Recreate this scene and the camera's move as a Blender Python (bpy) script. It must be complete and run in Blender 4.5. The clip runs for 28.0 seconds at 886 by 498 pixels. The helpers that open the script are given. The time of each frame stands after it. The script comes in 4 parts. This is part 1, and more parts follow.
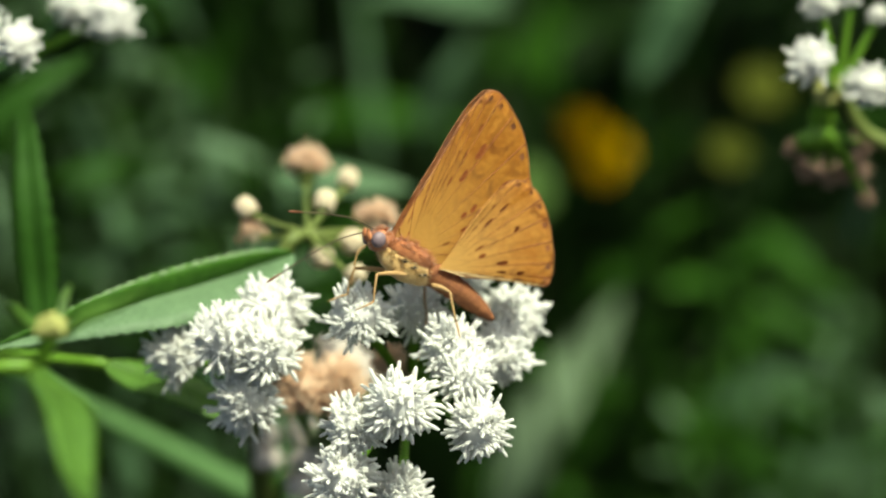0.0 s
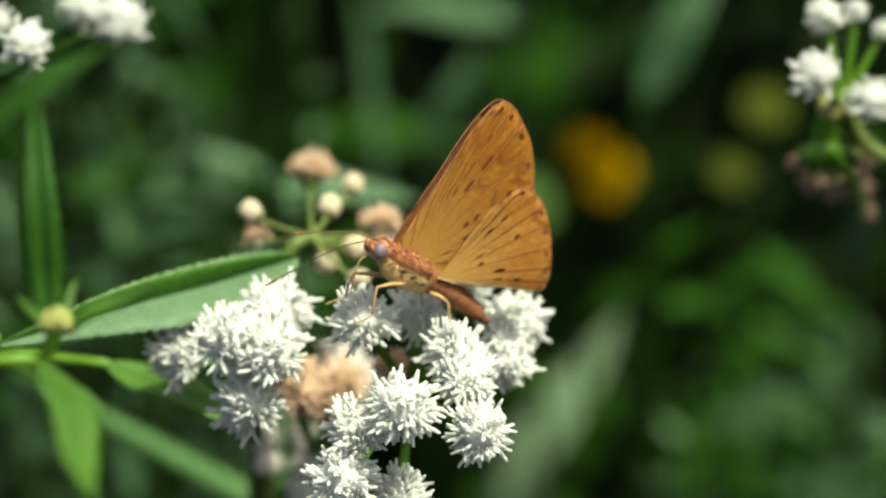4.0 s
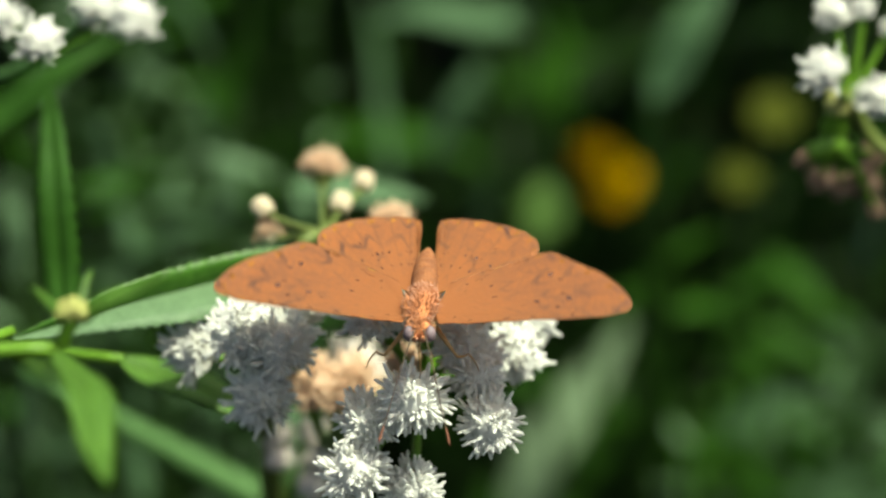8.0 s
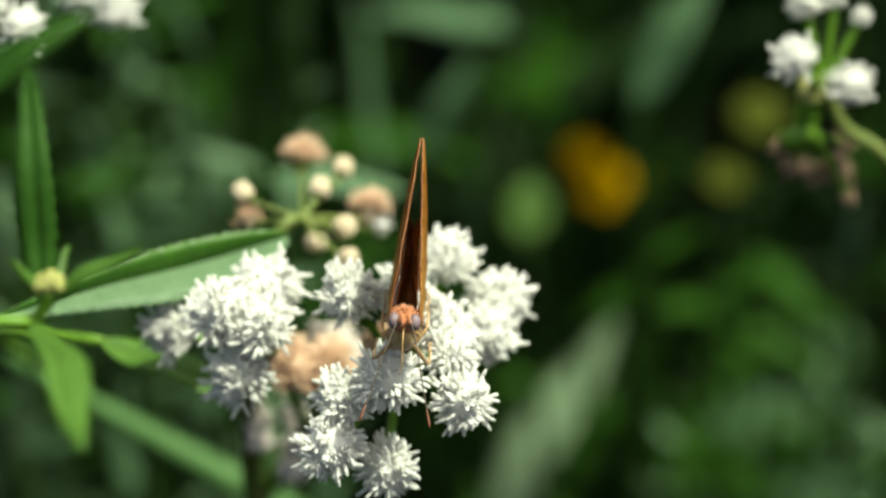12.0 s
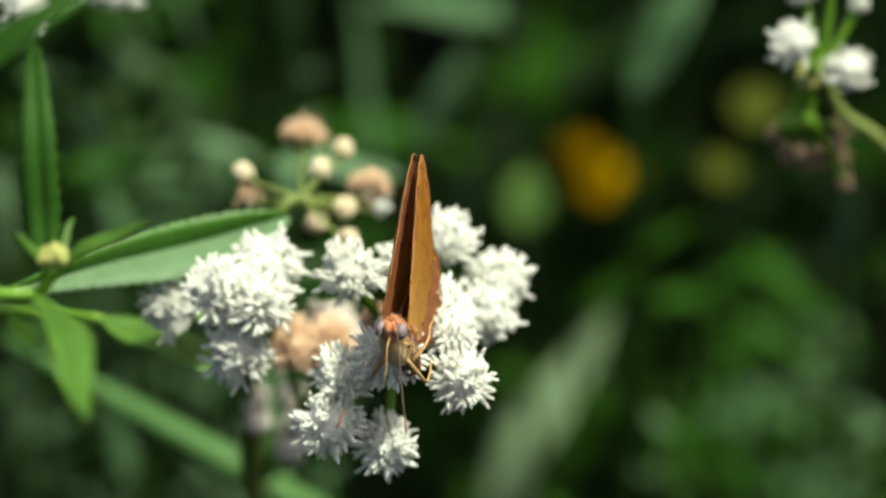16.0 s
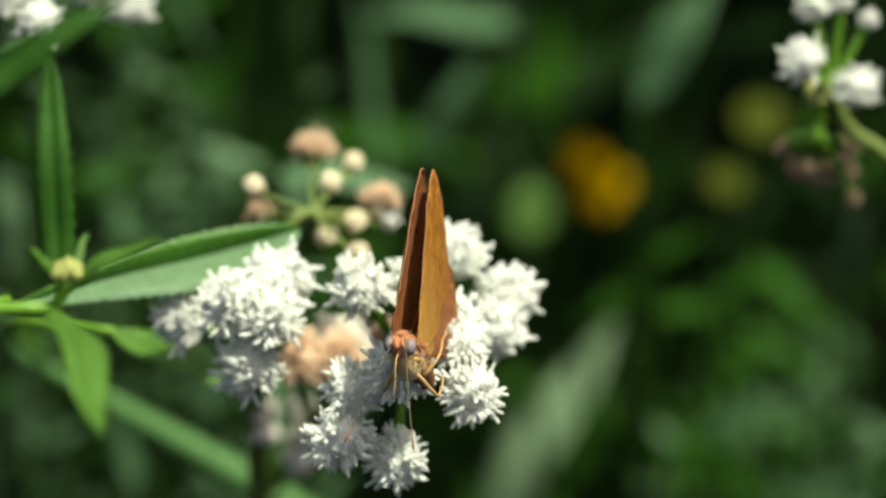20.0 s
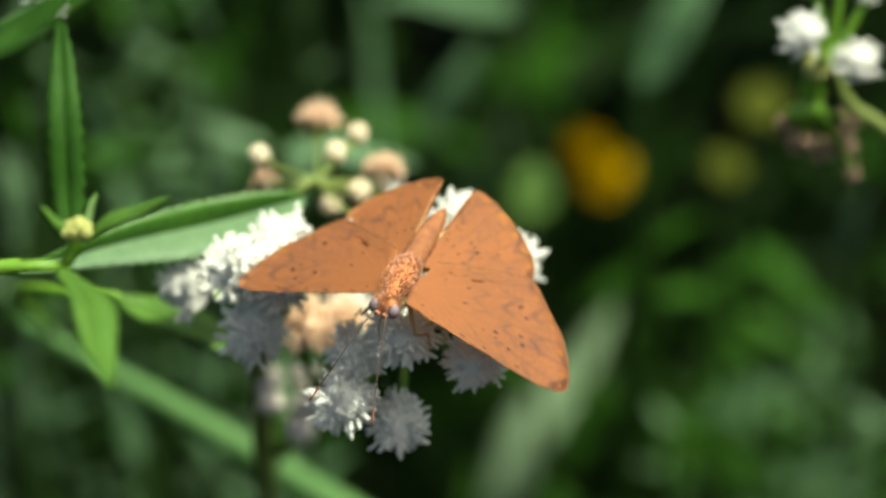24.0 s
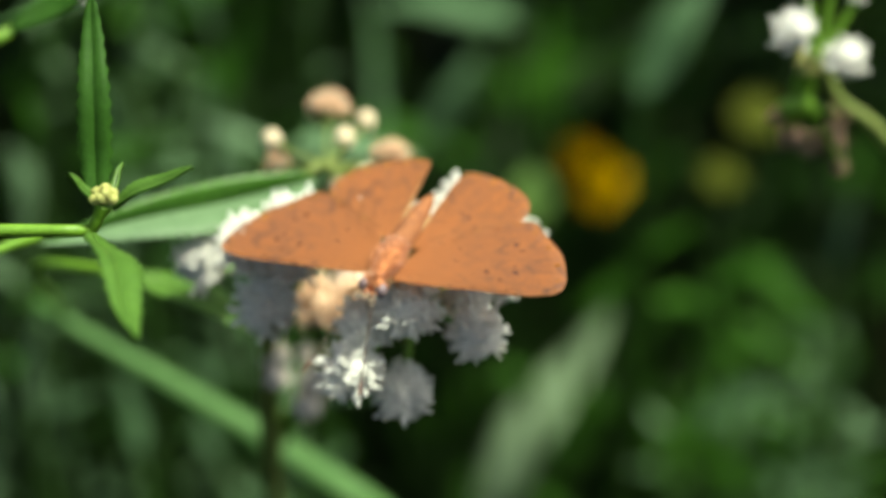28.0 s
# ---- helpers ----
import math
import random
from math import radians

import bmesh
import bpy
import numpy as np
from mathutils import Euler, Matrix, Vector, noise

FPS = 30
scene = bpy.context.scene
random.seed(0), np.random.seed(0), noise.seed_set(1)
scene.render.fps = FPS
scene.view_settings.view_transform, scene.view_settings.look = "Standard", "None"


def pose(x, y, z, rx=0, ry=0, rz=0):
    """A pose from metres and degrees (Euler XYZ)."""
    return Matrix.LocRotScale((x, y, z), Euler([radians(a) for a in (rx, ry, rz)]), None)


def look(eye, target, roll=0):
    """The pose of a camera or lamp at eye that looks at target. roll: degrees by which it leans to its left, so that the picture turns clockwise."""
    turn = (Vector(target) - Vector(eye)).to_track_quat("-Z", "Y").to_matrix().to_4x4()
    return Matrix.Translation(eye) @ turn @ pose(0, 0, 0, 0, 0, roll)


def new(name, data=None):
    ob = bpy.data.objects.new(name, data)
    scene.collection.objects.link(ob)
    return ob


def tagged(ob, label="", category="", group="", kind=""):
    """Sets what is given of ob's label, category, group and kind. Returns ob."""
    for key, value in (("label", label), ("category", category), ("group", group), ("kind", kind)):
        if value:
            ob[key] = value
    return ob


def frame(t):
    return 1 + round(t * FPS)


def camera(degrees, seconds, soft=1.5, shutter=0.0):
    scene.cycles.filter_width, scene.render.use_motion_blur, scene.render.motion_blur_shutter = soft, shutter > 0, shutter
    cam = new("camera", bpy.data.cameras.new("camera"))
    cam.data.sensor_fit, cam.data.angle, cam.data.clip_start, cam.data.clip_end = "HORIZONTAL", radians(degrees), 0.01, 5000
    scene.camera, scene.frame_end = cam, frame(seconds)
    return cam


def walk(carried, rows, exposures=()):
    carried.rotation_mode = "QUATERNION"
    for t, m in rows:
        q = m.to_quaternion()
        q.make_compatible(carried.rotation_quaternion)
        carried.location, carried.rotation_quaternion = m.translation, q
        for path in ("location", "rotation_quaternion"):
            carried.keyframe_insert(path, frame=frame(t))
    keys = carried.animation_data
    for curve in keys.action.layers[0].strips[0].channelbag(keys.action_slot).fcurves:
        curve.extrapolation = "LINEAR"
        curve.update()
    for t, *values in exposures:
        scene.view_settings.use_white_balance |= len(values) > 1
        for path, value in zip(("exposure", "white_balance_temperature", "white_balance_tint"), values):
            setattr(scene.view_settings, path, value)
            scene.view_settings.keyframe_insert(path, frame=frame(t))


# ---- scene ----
cam = camera(20, 28.0, soft=2.1, shutter=0.3)
cam.data.dof.use_dof = True
cam.data.dof.focus_distance = 0.208
cam.data.dof.aperture_fstop = 18.5

# the hand-held path: seconds, place in metres, turn in degrees
PATH = (
    (0, 0.00141, -0.18306, 0.70765, 59.770, 1.170, -0.516),
    (0.5, 0.00151, -0.18279, 0.70698, 59.872, 0.972, -0.423),
    (1, 0.00142, -0.18220, 0.70671, 59.908, 0.901, -0.316),
    (1.5, 0.00069, -0.18299, 0.70718, 60.091, 0.672, -0.049),
    (2, 0.00091, -0.18363, 0.70737, 60.287, 0.477, 0.033),
    (2.5, 0.00111, -0.18411, 0.70693, 60.307, 0.364, 0.022),
    (3, 0.00118, -0.18363, 0.70667, 60.223, 0.361, -0.040),
    (3.5, 0.00095, -0.18441, 0.70703, 60.236, 0.323, -0.054),
    (5.5, 0.00148, -0.18484, 0.70669, 60.315, 0.519, -0.059),
    (6, 0.00153, -0.18538, 0.70672, 60.385, 0.520, -0.001),
    (6.5, 0.00104, -0.18646, 0.70738, 60.478, 0.533, 0.048),
    (7, 0.00170, -0.18599, 0.70722, 60.479, 0.519, 0.016),
    (7.5, 0.00190, -0.18656, 0.70681, 60.544, 0.558, -0.029),
    (8, 0.00078, -0.18684, 0.70637, 60.535, 0.496, 0.076),
    (8.5, 0.00114, -0.18726, 0.70666, 60.622, 0.579, 0.042),
    (9, 0.00130, -0.18744, 0.70688, 60.603, 0.614, 0.050),
    (9.5, 0.00139, -0.18930, 0.70659, 60.656, 0.469, 0.099),
    (10, 0.00204, -0.18910, 0.70624, 60.623, 0.619, 0.031),
    (10.5, 0.00168, -0.19001, 0.70622, 60.715, 0.561, 0.013),
    (11, 0.00209, -0.19000, 0.70604, 60.710, 0.471, 0.020),
    (11.5, 0.00260, -0.19056, 0.70604, 60.734, 0.416, 0.027),
    (13.5, 0.00259, -0.19254, 0.70614, 60.755, 0.212, 0.054),
    (14, 0.00256, -0.19263, 0.70564, 60.697, 0.165, 0.054),
    (14.5, 0.00265, -0.19410, 0.70508, 60.568, -0.069, 0.121),
    (15, 0.00295, -0.19416, 0.70558, 60.667, 0.007, 0.076),
    (15.5, 0.00139, -0.19184, 0.70487, 60.551, -0.230, 0.268),
    (16, 0.00203, -0.19328, 0.70551, 60.650, -0.077, 0.102),
    (16.5, 0.00231, -0.19508, 0.70619, 60.786, 0.106, 0.021),
    (17, 0.00240, -0.19362, 0.70578, 60.745, -0.023, 0.015),
    (17.5, 0.00284, -0.19308, 0.70634, 60.777, -0.268, 0.084),
    (18, 0.00245, -0.19324, 0.70635, 60.835, -0.204, 0.117),
    (18.5, 0.00222, -0.19229, 0.70589, 60.828, -0.124, 0.097),
    (19, 0.00182, -0.19211, 0.70649, 60.892, -0.077, 0.113),
    (19.5, 0.00182, -0.19261, 0.70662, 60.844, -0.275, 0.199),
    (20, 0.00130, -0.19375, 0.70653, 60.820, -0.296, 0.287),
    (20.5, 0.00162, -0.19372, 0.70686, 60.855, -0.497, 0.300),
    (22.5, 0.00193, -0.19559, 0.70866, 60.917, -0.361, 0.412),
    (23, 0.00266, -0.19773, 0.70920, 60.687, -0.193, 0.306),
    (23.5, 0.00150, -0.19676, 0.70720, 60.560, -0.556, 0.495),
    (24, 0.00099, -0.19737, 0.70596, 60.633, -0.630, 0.466),
    (24.5, 0.00177, -0.19942, 0.70640, 60.670, -0.729, 0.421),
    (25, 0.00105, -0.20055, 0.70613, 60.666, -0.777, 0.446),
    (25.5, 0.00108, -0.20299, 0.70661, 60.719, -0.780, 0.442),
    (26, 0.00089, -0.20312, 0.70625, 60.686, -0.835, 0.470),
    (26.5, 0.00129, -0.20463, 0.70696, 60.747, -1.102, 0.550),
    (27, 0.00142, -0.20792, 0.70789, 60.892, -1.191, 0.596),
    (27.5, 0.00029, -0.20852, 0.70853, 61.075, -1.311, 0.744),
    (28, 0.00023, -0.20861, 0.70780, 61.075, -1.395, 0.776),
)
walk(cam, [(t, pose(x, y, z, a, b, c)) for t, x, y, z, a, b, c in PATH], exposures=((0.0, 0.70, 7150, -9), (3.5, 0.70, 7150, -9), (6.0, 0.80, 7150, -9), (9.0, 0.80, 7150, -9), (14.0, 0.72, 7150, -9), (20.5, 0.72, 7150, -9), (23.0, 0.92, 7150, -9), (28.0, 0.96, 7150, -9)))

# ---- world and sun ----
TILT = radians(30)
RIGHT, UP, AWAY = Vector((1, 0, 0)), Vector((0, math.sin(TILT), math.cos(TILT))), Vector((0, math.cos(TILT), -math.sin(TILT)))
HEART = Vector((0, 0, 0.6))


def direction(u, v, w):
    """A direction from right, up and away along the slope of sight."""
    return (RIGHT * u + UP * v + AWAY * w).normalized()


def spot(u, v, w):
    """A place in the plan, in millimetres right, up and away from the middle of the flower cluster."""
    return HEART + (RIGHT * u + UP * v + AWAY * w) * 0.001


SUN = direction(0.36, 0.77, -0.53)
world = bpy.data.worlds.new("sky")
scene.world = world
world.use_nodes = True
nt = world.node_tree
sky = nt.nodes.new("ShaderNodeTexSky")
sky.sky_type = "NISHITA"
sky.sun_disc = False
sky.sun_elevation = math.asin(SUN.z)
sky.sun_rotation = math.atan2(SUN.x, SUN.y)
sky.air_density = 0.45
sky.dust_density = 5.0
nt.links.new(sky.outputs[0], nt.nodes["Background"].inputs[0])
nt.nodes["Background"].inputs[1].default_value = 0.13
sun_data = bpy.data.lights.new("sun", "SUN")
sun_data.energy = 4.3
sun_data.angle = radians(0.53)
sun_data.color = (1.0, 0.97, 0.9)
sun = new("sun", sun_data)
sun.matrix_world = look(HEART + SUN, HEART)


# ---- materials ----
def material(name, base, dark=None, rough=0.6, scale=400.0, leak=0.0, bump=0.0, spec=0.4, fine=None, sheen=0.0):
    """A surface whose colour wanders between two tones at two scales; leak: the share of light that passes through."""
    m = bpy.data.materials.new(name)
    m.use_nodes = True
    t = m.node_tree
    n, l = t.nodes, t.links
    p = n["Principled BSDF"]
    p.inputs["Roughness"].default_value = rough
    p.inputs["Specular IOR Level"].default_value = spec
    dark = dark or [c * 0.7 for c in base]
    co = n.new("ShaderNodeTexCoord")
    a, b = n.new("ShaderNodeTexNoise"), n.new("ShaderNodeTexNoise")
    a.inputs["Scale"].default_value, b.inputs["Scale"].default_value = scale, fine or scale * 6
    a.inputs["Detail"].default_value = b.inputs["Detail"].default_value = 4
    l.new(co.outputs["Object"], a.inputs["Vector"])
    l.new(co.outputs["Object"], b.inputs["Vector"])
    add = n.new("ShaderNodeMath")
    add.operation = "MULTIPLY_ADD"
    add.inputs[1].default_value = 0.6
    l.new(b.outputs["Fac"], add.inputs[0])
    sub = n.new("ShaderNodeMath")
    sub.operation = "MULTIPLY"
    sub.inputs[1].default_value = 0.4
    l.new(a.outputs["Fac"], sub.inputs[0])
    l.new(sub.outputs[0], add.inputs[2])
    ramp = n.new("ShaderNodeMapRange")
    ramp.inputs["From Min"].default_value, ramp.inputs["From Max"].default_value = 0.36, 0.64
    l.new(add.outputs[0], ramp.inputs["Value"])
    info = n.new("ShaderNodeObjectInfo")
    shift = n.new("ShaderNodeMath")
    shift.operation = "MULTIPLY_ADD"
    shift.inputs[1].default_value = 0.35
    l.new(info.outputs["Random"], shift.inputs[0])
    l.new(ramp.outputs[0], shift.inputs[2])
    away = n.new("ShaderNodeMath")
    away.operation = "SUBTRACT"
    away.use_clamp = True
    away.inputs[1].default_value = 0.175
    l.new(shift.outputs[0], away.inputs[0])
    mix = n.new("ShaderNodeMix")
    mix.data_type = "RGBA"
    mix.inputs["A"].default_value, mix.inputs["B"].default_value = (*dark, 1), (*base, 1)
    l.new(away.outputs[0], mix.inputs["Factor"])
    l.new(mix.outputs["Result"], p.inputs["Base Color"])
    if sheen:
        p.inputs["Sheen Weight"].default_value = sheen
    if bump:
        bp = n.new("ShaderNodeBump")
        bp.inputs["Strength"].default_value = bump
        bp.inputs["Distance"].default_value = 0.0001
        l.new(b.outputs["Fac"], bp.inputs["Height"])
        l.new(bp.outputs[0], p.inputs["Normal"])
    if leak:
        tr, sh = n.new("ShaderNodeBsdfTranslucent"), n.new("ShaderNodeMixShader")
        l.new(mix.outputs["Result"], tr.inputs["Color"])
        sh.inputs[0].default_value = leak
        l.new(p.outputs[0], sh.inputs[1])
        l.new(tr.outputs[0], sh.inputs[2])
        l.new(sh.outputs[0], n["Material Output"].inputs["Surface"])
    return m


WHITE = material("white_floret", (0.9, 0.9, 0.88), (0.86, 0.86, 0.81), 0.6, 900, 0.55, spec=0.1)
PAPPUS = material("pappus_hair", (0.82, 0.79, 0.74), (0.68, 0.62, 0.55), 0.6, 900, 0.4)
CREAM = material("cream_bract", (0.66, 0.58, 0.42), (0.52, 0.42, 0.28), 0.6, 900, 0.15)
BROWN_DRY = material("dry_floret", (0.86, 0.7, 0.54), (0.7, 0.5, 0.34), 0.8, 900, 0.45)
WITHERED = material("withered_floret", (0.38, 0.26, 0.19), (0.18, 0.115, 0.08), 0.85, 700, 0.1)
CALYX = material("green_bract", (0.16, 0.2, 0.05), (0.1, 0.14, 0.03), 0.55, 900, 0.15)
STEM = material("green_stem", (0.13, 0.27, 0.02), (0.09, 0.19, 0.015), 0.45, 500, 0.1, bump=0.4)
STEM_MID = material("dull_green_stem", (0.07, 0.15, 0.045), (0.045, 0.105, 0.028), 0.55, 300, 0.05, spec=0.15)
# Stem green darkened so background stalks carry shade in their colour
STEM_SHADE = material("shade_toned_stem", (0.018, 0.04, 0.008), (0.008, 0.02, 0.004), 0.5, 300, 0.05, spec=0.08)
LEAF = material("green_leaf", (0.07, 0.19, 0.02), (0.045, 0.125, 0.014), 0.42, 500, 0.35, bump=0.5)
LEAF_DULL = material("dull_green_leaf", (0.03, 0.09, 0.01), (0.02, 0.062, 0.006), 0.5, 500, 0.2, bump=0.5, spec=0.2)
LEAF_YOUNG = material("young_leaf", (0.11, 0.23, 0.035), (0.07, 0.16, 0.022), 0.45, 500, 0.4, bump=0.5)
# Leaf green made paler to stand for the sunlit half of the folded leaf
LEAF_SUNLIT = material("sunlit_leaf_half", (0.15, 0.25, 0.125), (0.1, 0.175, 0.085), 0.6, 400, 0.3, bump=0.5)
LEAF_GREY = material("grey_green_leaf", (0.075, 0.14, 0.07), (0.04, 0.085, 0.036), 0.5, 60, 0.25, spec=0.08)
LEAF_DIM = material("pale_far_leaf", (0.11, 0.185, 0.1), (0.07, 0.13, 0.062), 0.5, 60, 0.25, spec=0.08)
BUD_LIME = material("lime_cream_bud", (0.5, 0.5, 0.2), (0.36, 0.38, 0.12), 0.55, 900, 0.2, spec=0.08)
LEAF_SILVER = material("silvery_leaf", (0.18, 0.26, 0.15), (0.12, 0.18, 0.1), 0.5, 60, 0.25, spec=0.1)
LEAF_LIME = material("yellow_green_leaf", (0.095, 0.175, 0.042), (0.066, 0.128, 0.028), 0.5, 60, 0.3, spec=0.1)
# Near-black green: the thicket's deep shade is put into this leaf colour
LEAF_SHADE = material("shade_dark_leaf", (0.006, 0.021, 0.0014), (0.0025, 0.009, 0.0006), 0.5, 40, 0.3, spec=0.08)
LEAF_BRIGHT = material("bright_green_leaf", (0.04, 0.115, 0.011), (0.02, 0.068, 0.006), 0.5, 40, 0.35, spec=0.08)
YELLOW = material("orange_petal", (0.38, 0.24, 0.0008), (0.3, 0.17, 0.0008), 0.7, 200, 0.25, spec=0.03)
LIME = material("lime_bud", (0.066, 0.08, 0.007), (0.046, 0.056, 0.005), 0.6, 200, 0.2, spec=0.08)
# Soil darkened far below its own tone to carry the shade under the herbage
SOIL = material("shade_dark_soil", (0.003, 0.004, 0.0015), (0.0012, 0.0016, 0.0008), 0.95, 12, 0.0, fine=90, spec=0.0)


# ---- building blocks ----
WORLD_AT = {}


def thing(name, place, label, category, group="", kind=""):
    """An empty at the base of a thing."""
    ob = new(name)
    ob.empty_display_size = 0.002
    ob.location = place
    WORLD_AT[ob] = Matrix.Translation(place)
    return tagged(ob, label, category, group, kind)


def mesh_of(bm, mat, smooth=True):
    me = bpy.data.meshes.new("mesh")
    bm.to_mesh(me)
    bm.free()
    me.materials.append(mat)
    if smooth:
        me.shade_smooth()
    return me


def part(name, me, parent, m=None, label="", kind=""):
    """One mesh under a thing or a part, at the pose m in the world."""
    ob = new(name, me)
    m = m or WORLD_AT[parent]
    WORLD_AT[ob] = m
    ob.parent = parent
    ob.matrix_basis = WORLD_AT[parent].inverted() @ m
    return tagged(ob, label, "", "", kind)


def aim(place, axis, side=None):
    """A pose at place whose z points along axis and whose x leans to side."""
    z = Vector(axis).normalized()
    side = Vector(side) if side else Vector((0.31, 0.27, 0.91))
    y = z.cross(side)
    y = y.normalized() if y.length > 1e-6 else z.orthogonal().normalized()
    x = y.cross(z)
    m = Matrix((x, y, z)).transposed().to_4x4()
    m.translation = place
    return m


def along(points, n):
    """n + 1 places on a smooth line through the points."""
    p = [Vector(q) for q in points]
    p = [p[0] * 2 - p[1]] + p + [p[-1] * 2 - p[-2]]
    out = []
    k = len(p) - 3
    for i in range(n + 1):
        s = min(i / n * k, k - 1e-6)
        j, f = int(s), s - int(s)
        a, b, c, d = p[j:j + 4]
        out.append(0.5 * (2 * b + (c - a) * f + (2 * a - 5 * b + 4 * c - d) * f * f + (3 * b - a - 3 * c + d) * f ** 3))
    return out


def tube(bm, points, radii, sides=8, steps=10, knobbly=0.0):
    """A closed, tapering tube along a smooth line."""
    line = along(points, steps)
    rings = []
    side = (line[-1] - line[0]).orthogonal().normalized()
    for i, p in enumerate(line):
        way = (line[min(i + 1, steps)] - line[max(i - 1, 0)]).normalized()
        side = (side - way * side.dot(way)).normalized()
        other = way.cross(side)
        f = i / steps * (len(radii) - 1)
        j = min(int(f), len(radii) - 2)
        r = radii[j] + (radii[j + 1] - radii[j]) * (f - j)
        r *= 1 + knobbly * (noise.noise(p * 700) if knobbly else 0)
        rings.append([bm.verts.new(p + (side * math.cos(a) + other * math.sin(a)) * r) for a in (math.tau * s / sides for s in range(sides))])
    for a, b in zip(rings, rings[1:]):
        for s in range(sides):
            bm.faces.new((a[s], a[(s + 1) % sides], b[(s + 1) % sides], b[s]))
    bm.faces.new(rings[0][::-1])
    bm.faces.new(rings[-1])
    return bm


def ball(bm, place, size, turn=None, u=12, v=8):
    """An egg with three half-axes."""
    m = Matrix.Translation(place) @ (turn or Matrix()) @ Matrix.Diagonal((*size, 1))
    bmesh.ops.create_uvsphere(bm, u_segments=u, v_segments=v, radius=1, matrix=m)
    return bm


def leaf_mesh(length, width, mat, fold=20, bend=0.1, teeth=12, tooth=0.06, twist=0, thick=0.00025, belly=0.75, blunt=0.8, steps=26, seed=1, other=None, upper=1.0):
    """A leaf along x with a folded midrib, side veins, a toothed edge and a real thickness."""
    rnd = random.Random(seed)
    bm = bmesh.new()
    layers = []
    steps = max(steps, 2 * teeth) if teeth else steps
    cols = (-1, -0.55, -0.06, 0, 0.06, 0.55, 1)
    for side in (1, -1):
        rows = []
        for i in range(steps + 1):
            s = i / steps
            half = width / 2 * (max(0.0, math.sin(math.pi * s ** belly)) ** blunt * 0.96 + 0.04 * (1 - s))
            lift = bend * length * (s - s * s * 1.4) + 0.02 * length * math.sin(9 * s + seed)
            a = radians(fold)
            tw = radians(twist) * s
            row = []
            for c in cols:
                edge = half * c * (upper if c > 0 else 1)
                if abs(c) == 1 and teeth:
                    edge *= 1 + tooth * (1 if i % 2 else -1) * (0.6 + 0.8 * rnd.random())
                y, z = edge * math.cos(a), abs(edge) * math.sin(a) - (0.00018 if abs(c) < 0.05 else 0)
                if abs(c) == 0.55:
                    z += 0.04 * width * (1 if i % 3 == 0 else -0.3) * (0.5 if teeth else 0.2)
                y, z = y * math.cos(tw) - z * math.sin(tw), y * math.sin(tw) + z * math.cos(tw)
                row.append(bm.verts.new((length * s, y, z + lift + (thick / 2 if side > 0 else -thick / 2))))
            rows.append(row)
        layers.append(rows)
    top, low = layers
    n = len(cols)
    for i in range(steps):
        for j in range(n - 1):
            half = 1 if other and j >= 3 else 0
            bm.faces.new((top[i][j], top[i + 1][j], top[i + 1][j + 1], top[i][j + 1])).material_index = half
            bm.faces.new((low[i][j], low[i][j + 1], low[i + 1][j + 1], low[i + 1][j])).material_index = half
        for j in (0, n - 1):
            f = (top[i][j], low[i][j], low[i + 1][j], top[i + 1][j])
            bm.faces.new(f if j == 0 else f[::-1])
    me = mesh_of(bm, mat)
    if other:
        me.materials.append(other)
    return me


def leaf_pose(base, tip, face):
    """A pose at base with x towards tip and z towards face."""
    x = (Vector(tip) - Vector(base)).normalized()
    z = Vector(face) - x * x.dot(Vector(face))
    z.normalize()
    m = Matrix((x, z.cross(x), z)).transposed().to_4x4()
    m.translation = base
    return m


def floret_mesh(seed, mat, length=0.0029, lobes=5, arms=2, wide=0.00017, reach=1.06):
    """A small tubular flower: a star of short blunt lobes, and long club-ended style arms that stand out of it."""
    rnd = random.Random(seed)
    bm = bmesh.new()
    start = rnd.random() * math.tau
    up = lambda h: Vector((0, 0, h * length))
    for k in range(lobes):
        a = start + math.tau * (k + rnd.uniform(-0.25, 0.25)) / lobes
        d = Vector((math.cos(a), math.sin(a), 0)) * length
        high, out = rnd.uniform(0.7, 0.9), rnd.uniform(0.13, 0.24)
        tube(bm, [up(0.38), d * 0.4 * out + up(0.58), d * out + up(high)], (wide * 0.7, wide * 0.95, wide * 0.65), 5, 3)
    for k in range(arms):
        a = start + math.tau * (k + rnd.uniform(-0.3, 0.3)) / arms
        d = Vector((math.cos(a), math.sin(a), 0)) * length
        high, out = reach * rnd.uniform(0.78, 1.05), rnd.uniform(0.08, 0.34)
        tube(bm, [up(0.5), d * 0.3 * out + up(0.72 * high), d * out + up(high)], (wide * 0.7, wide * 0.8, wide * 0.95, wide * 1.15, wide * 0.75), 5, 5)
    return mesh_of(bm, mat)


def involucre_mesh(r, mat, seed=1):
    """The green cup of narrow overlapping bracts under a flower head."""
    rnd = random.Random(seed)
    bm = bmesh.new()
    ball(bm, (0, 0, -0.2 * r), (0.45 * r, 0.45 * r, 0.55 * r), None, 10, 6)
    for k in range(14):
        a = math.tau * k / 14
        d = Vector((math.cos(a), math.sin(a), 0))
        s = Vector((-d.y, d.x, 0)) * 0.1 * r
        p, q, t = d * 0.3 * r + Vector((0, 0, -0.75 * r)), d * 0.55 * r + Vector((0, 0, -0.25 * r)), d * 0.6 * r + Vector((0, 0, 0.25 * r * rnd.uniform(0.7, 1.2)))
        v = [bm.verts.new(c) for c in (p - s * 0.6, p + s * 0.6, q + s, t, q - s)]
        bm.faces.new(v)
    return mesh_of(bm, mat)


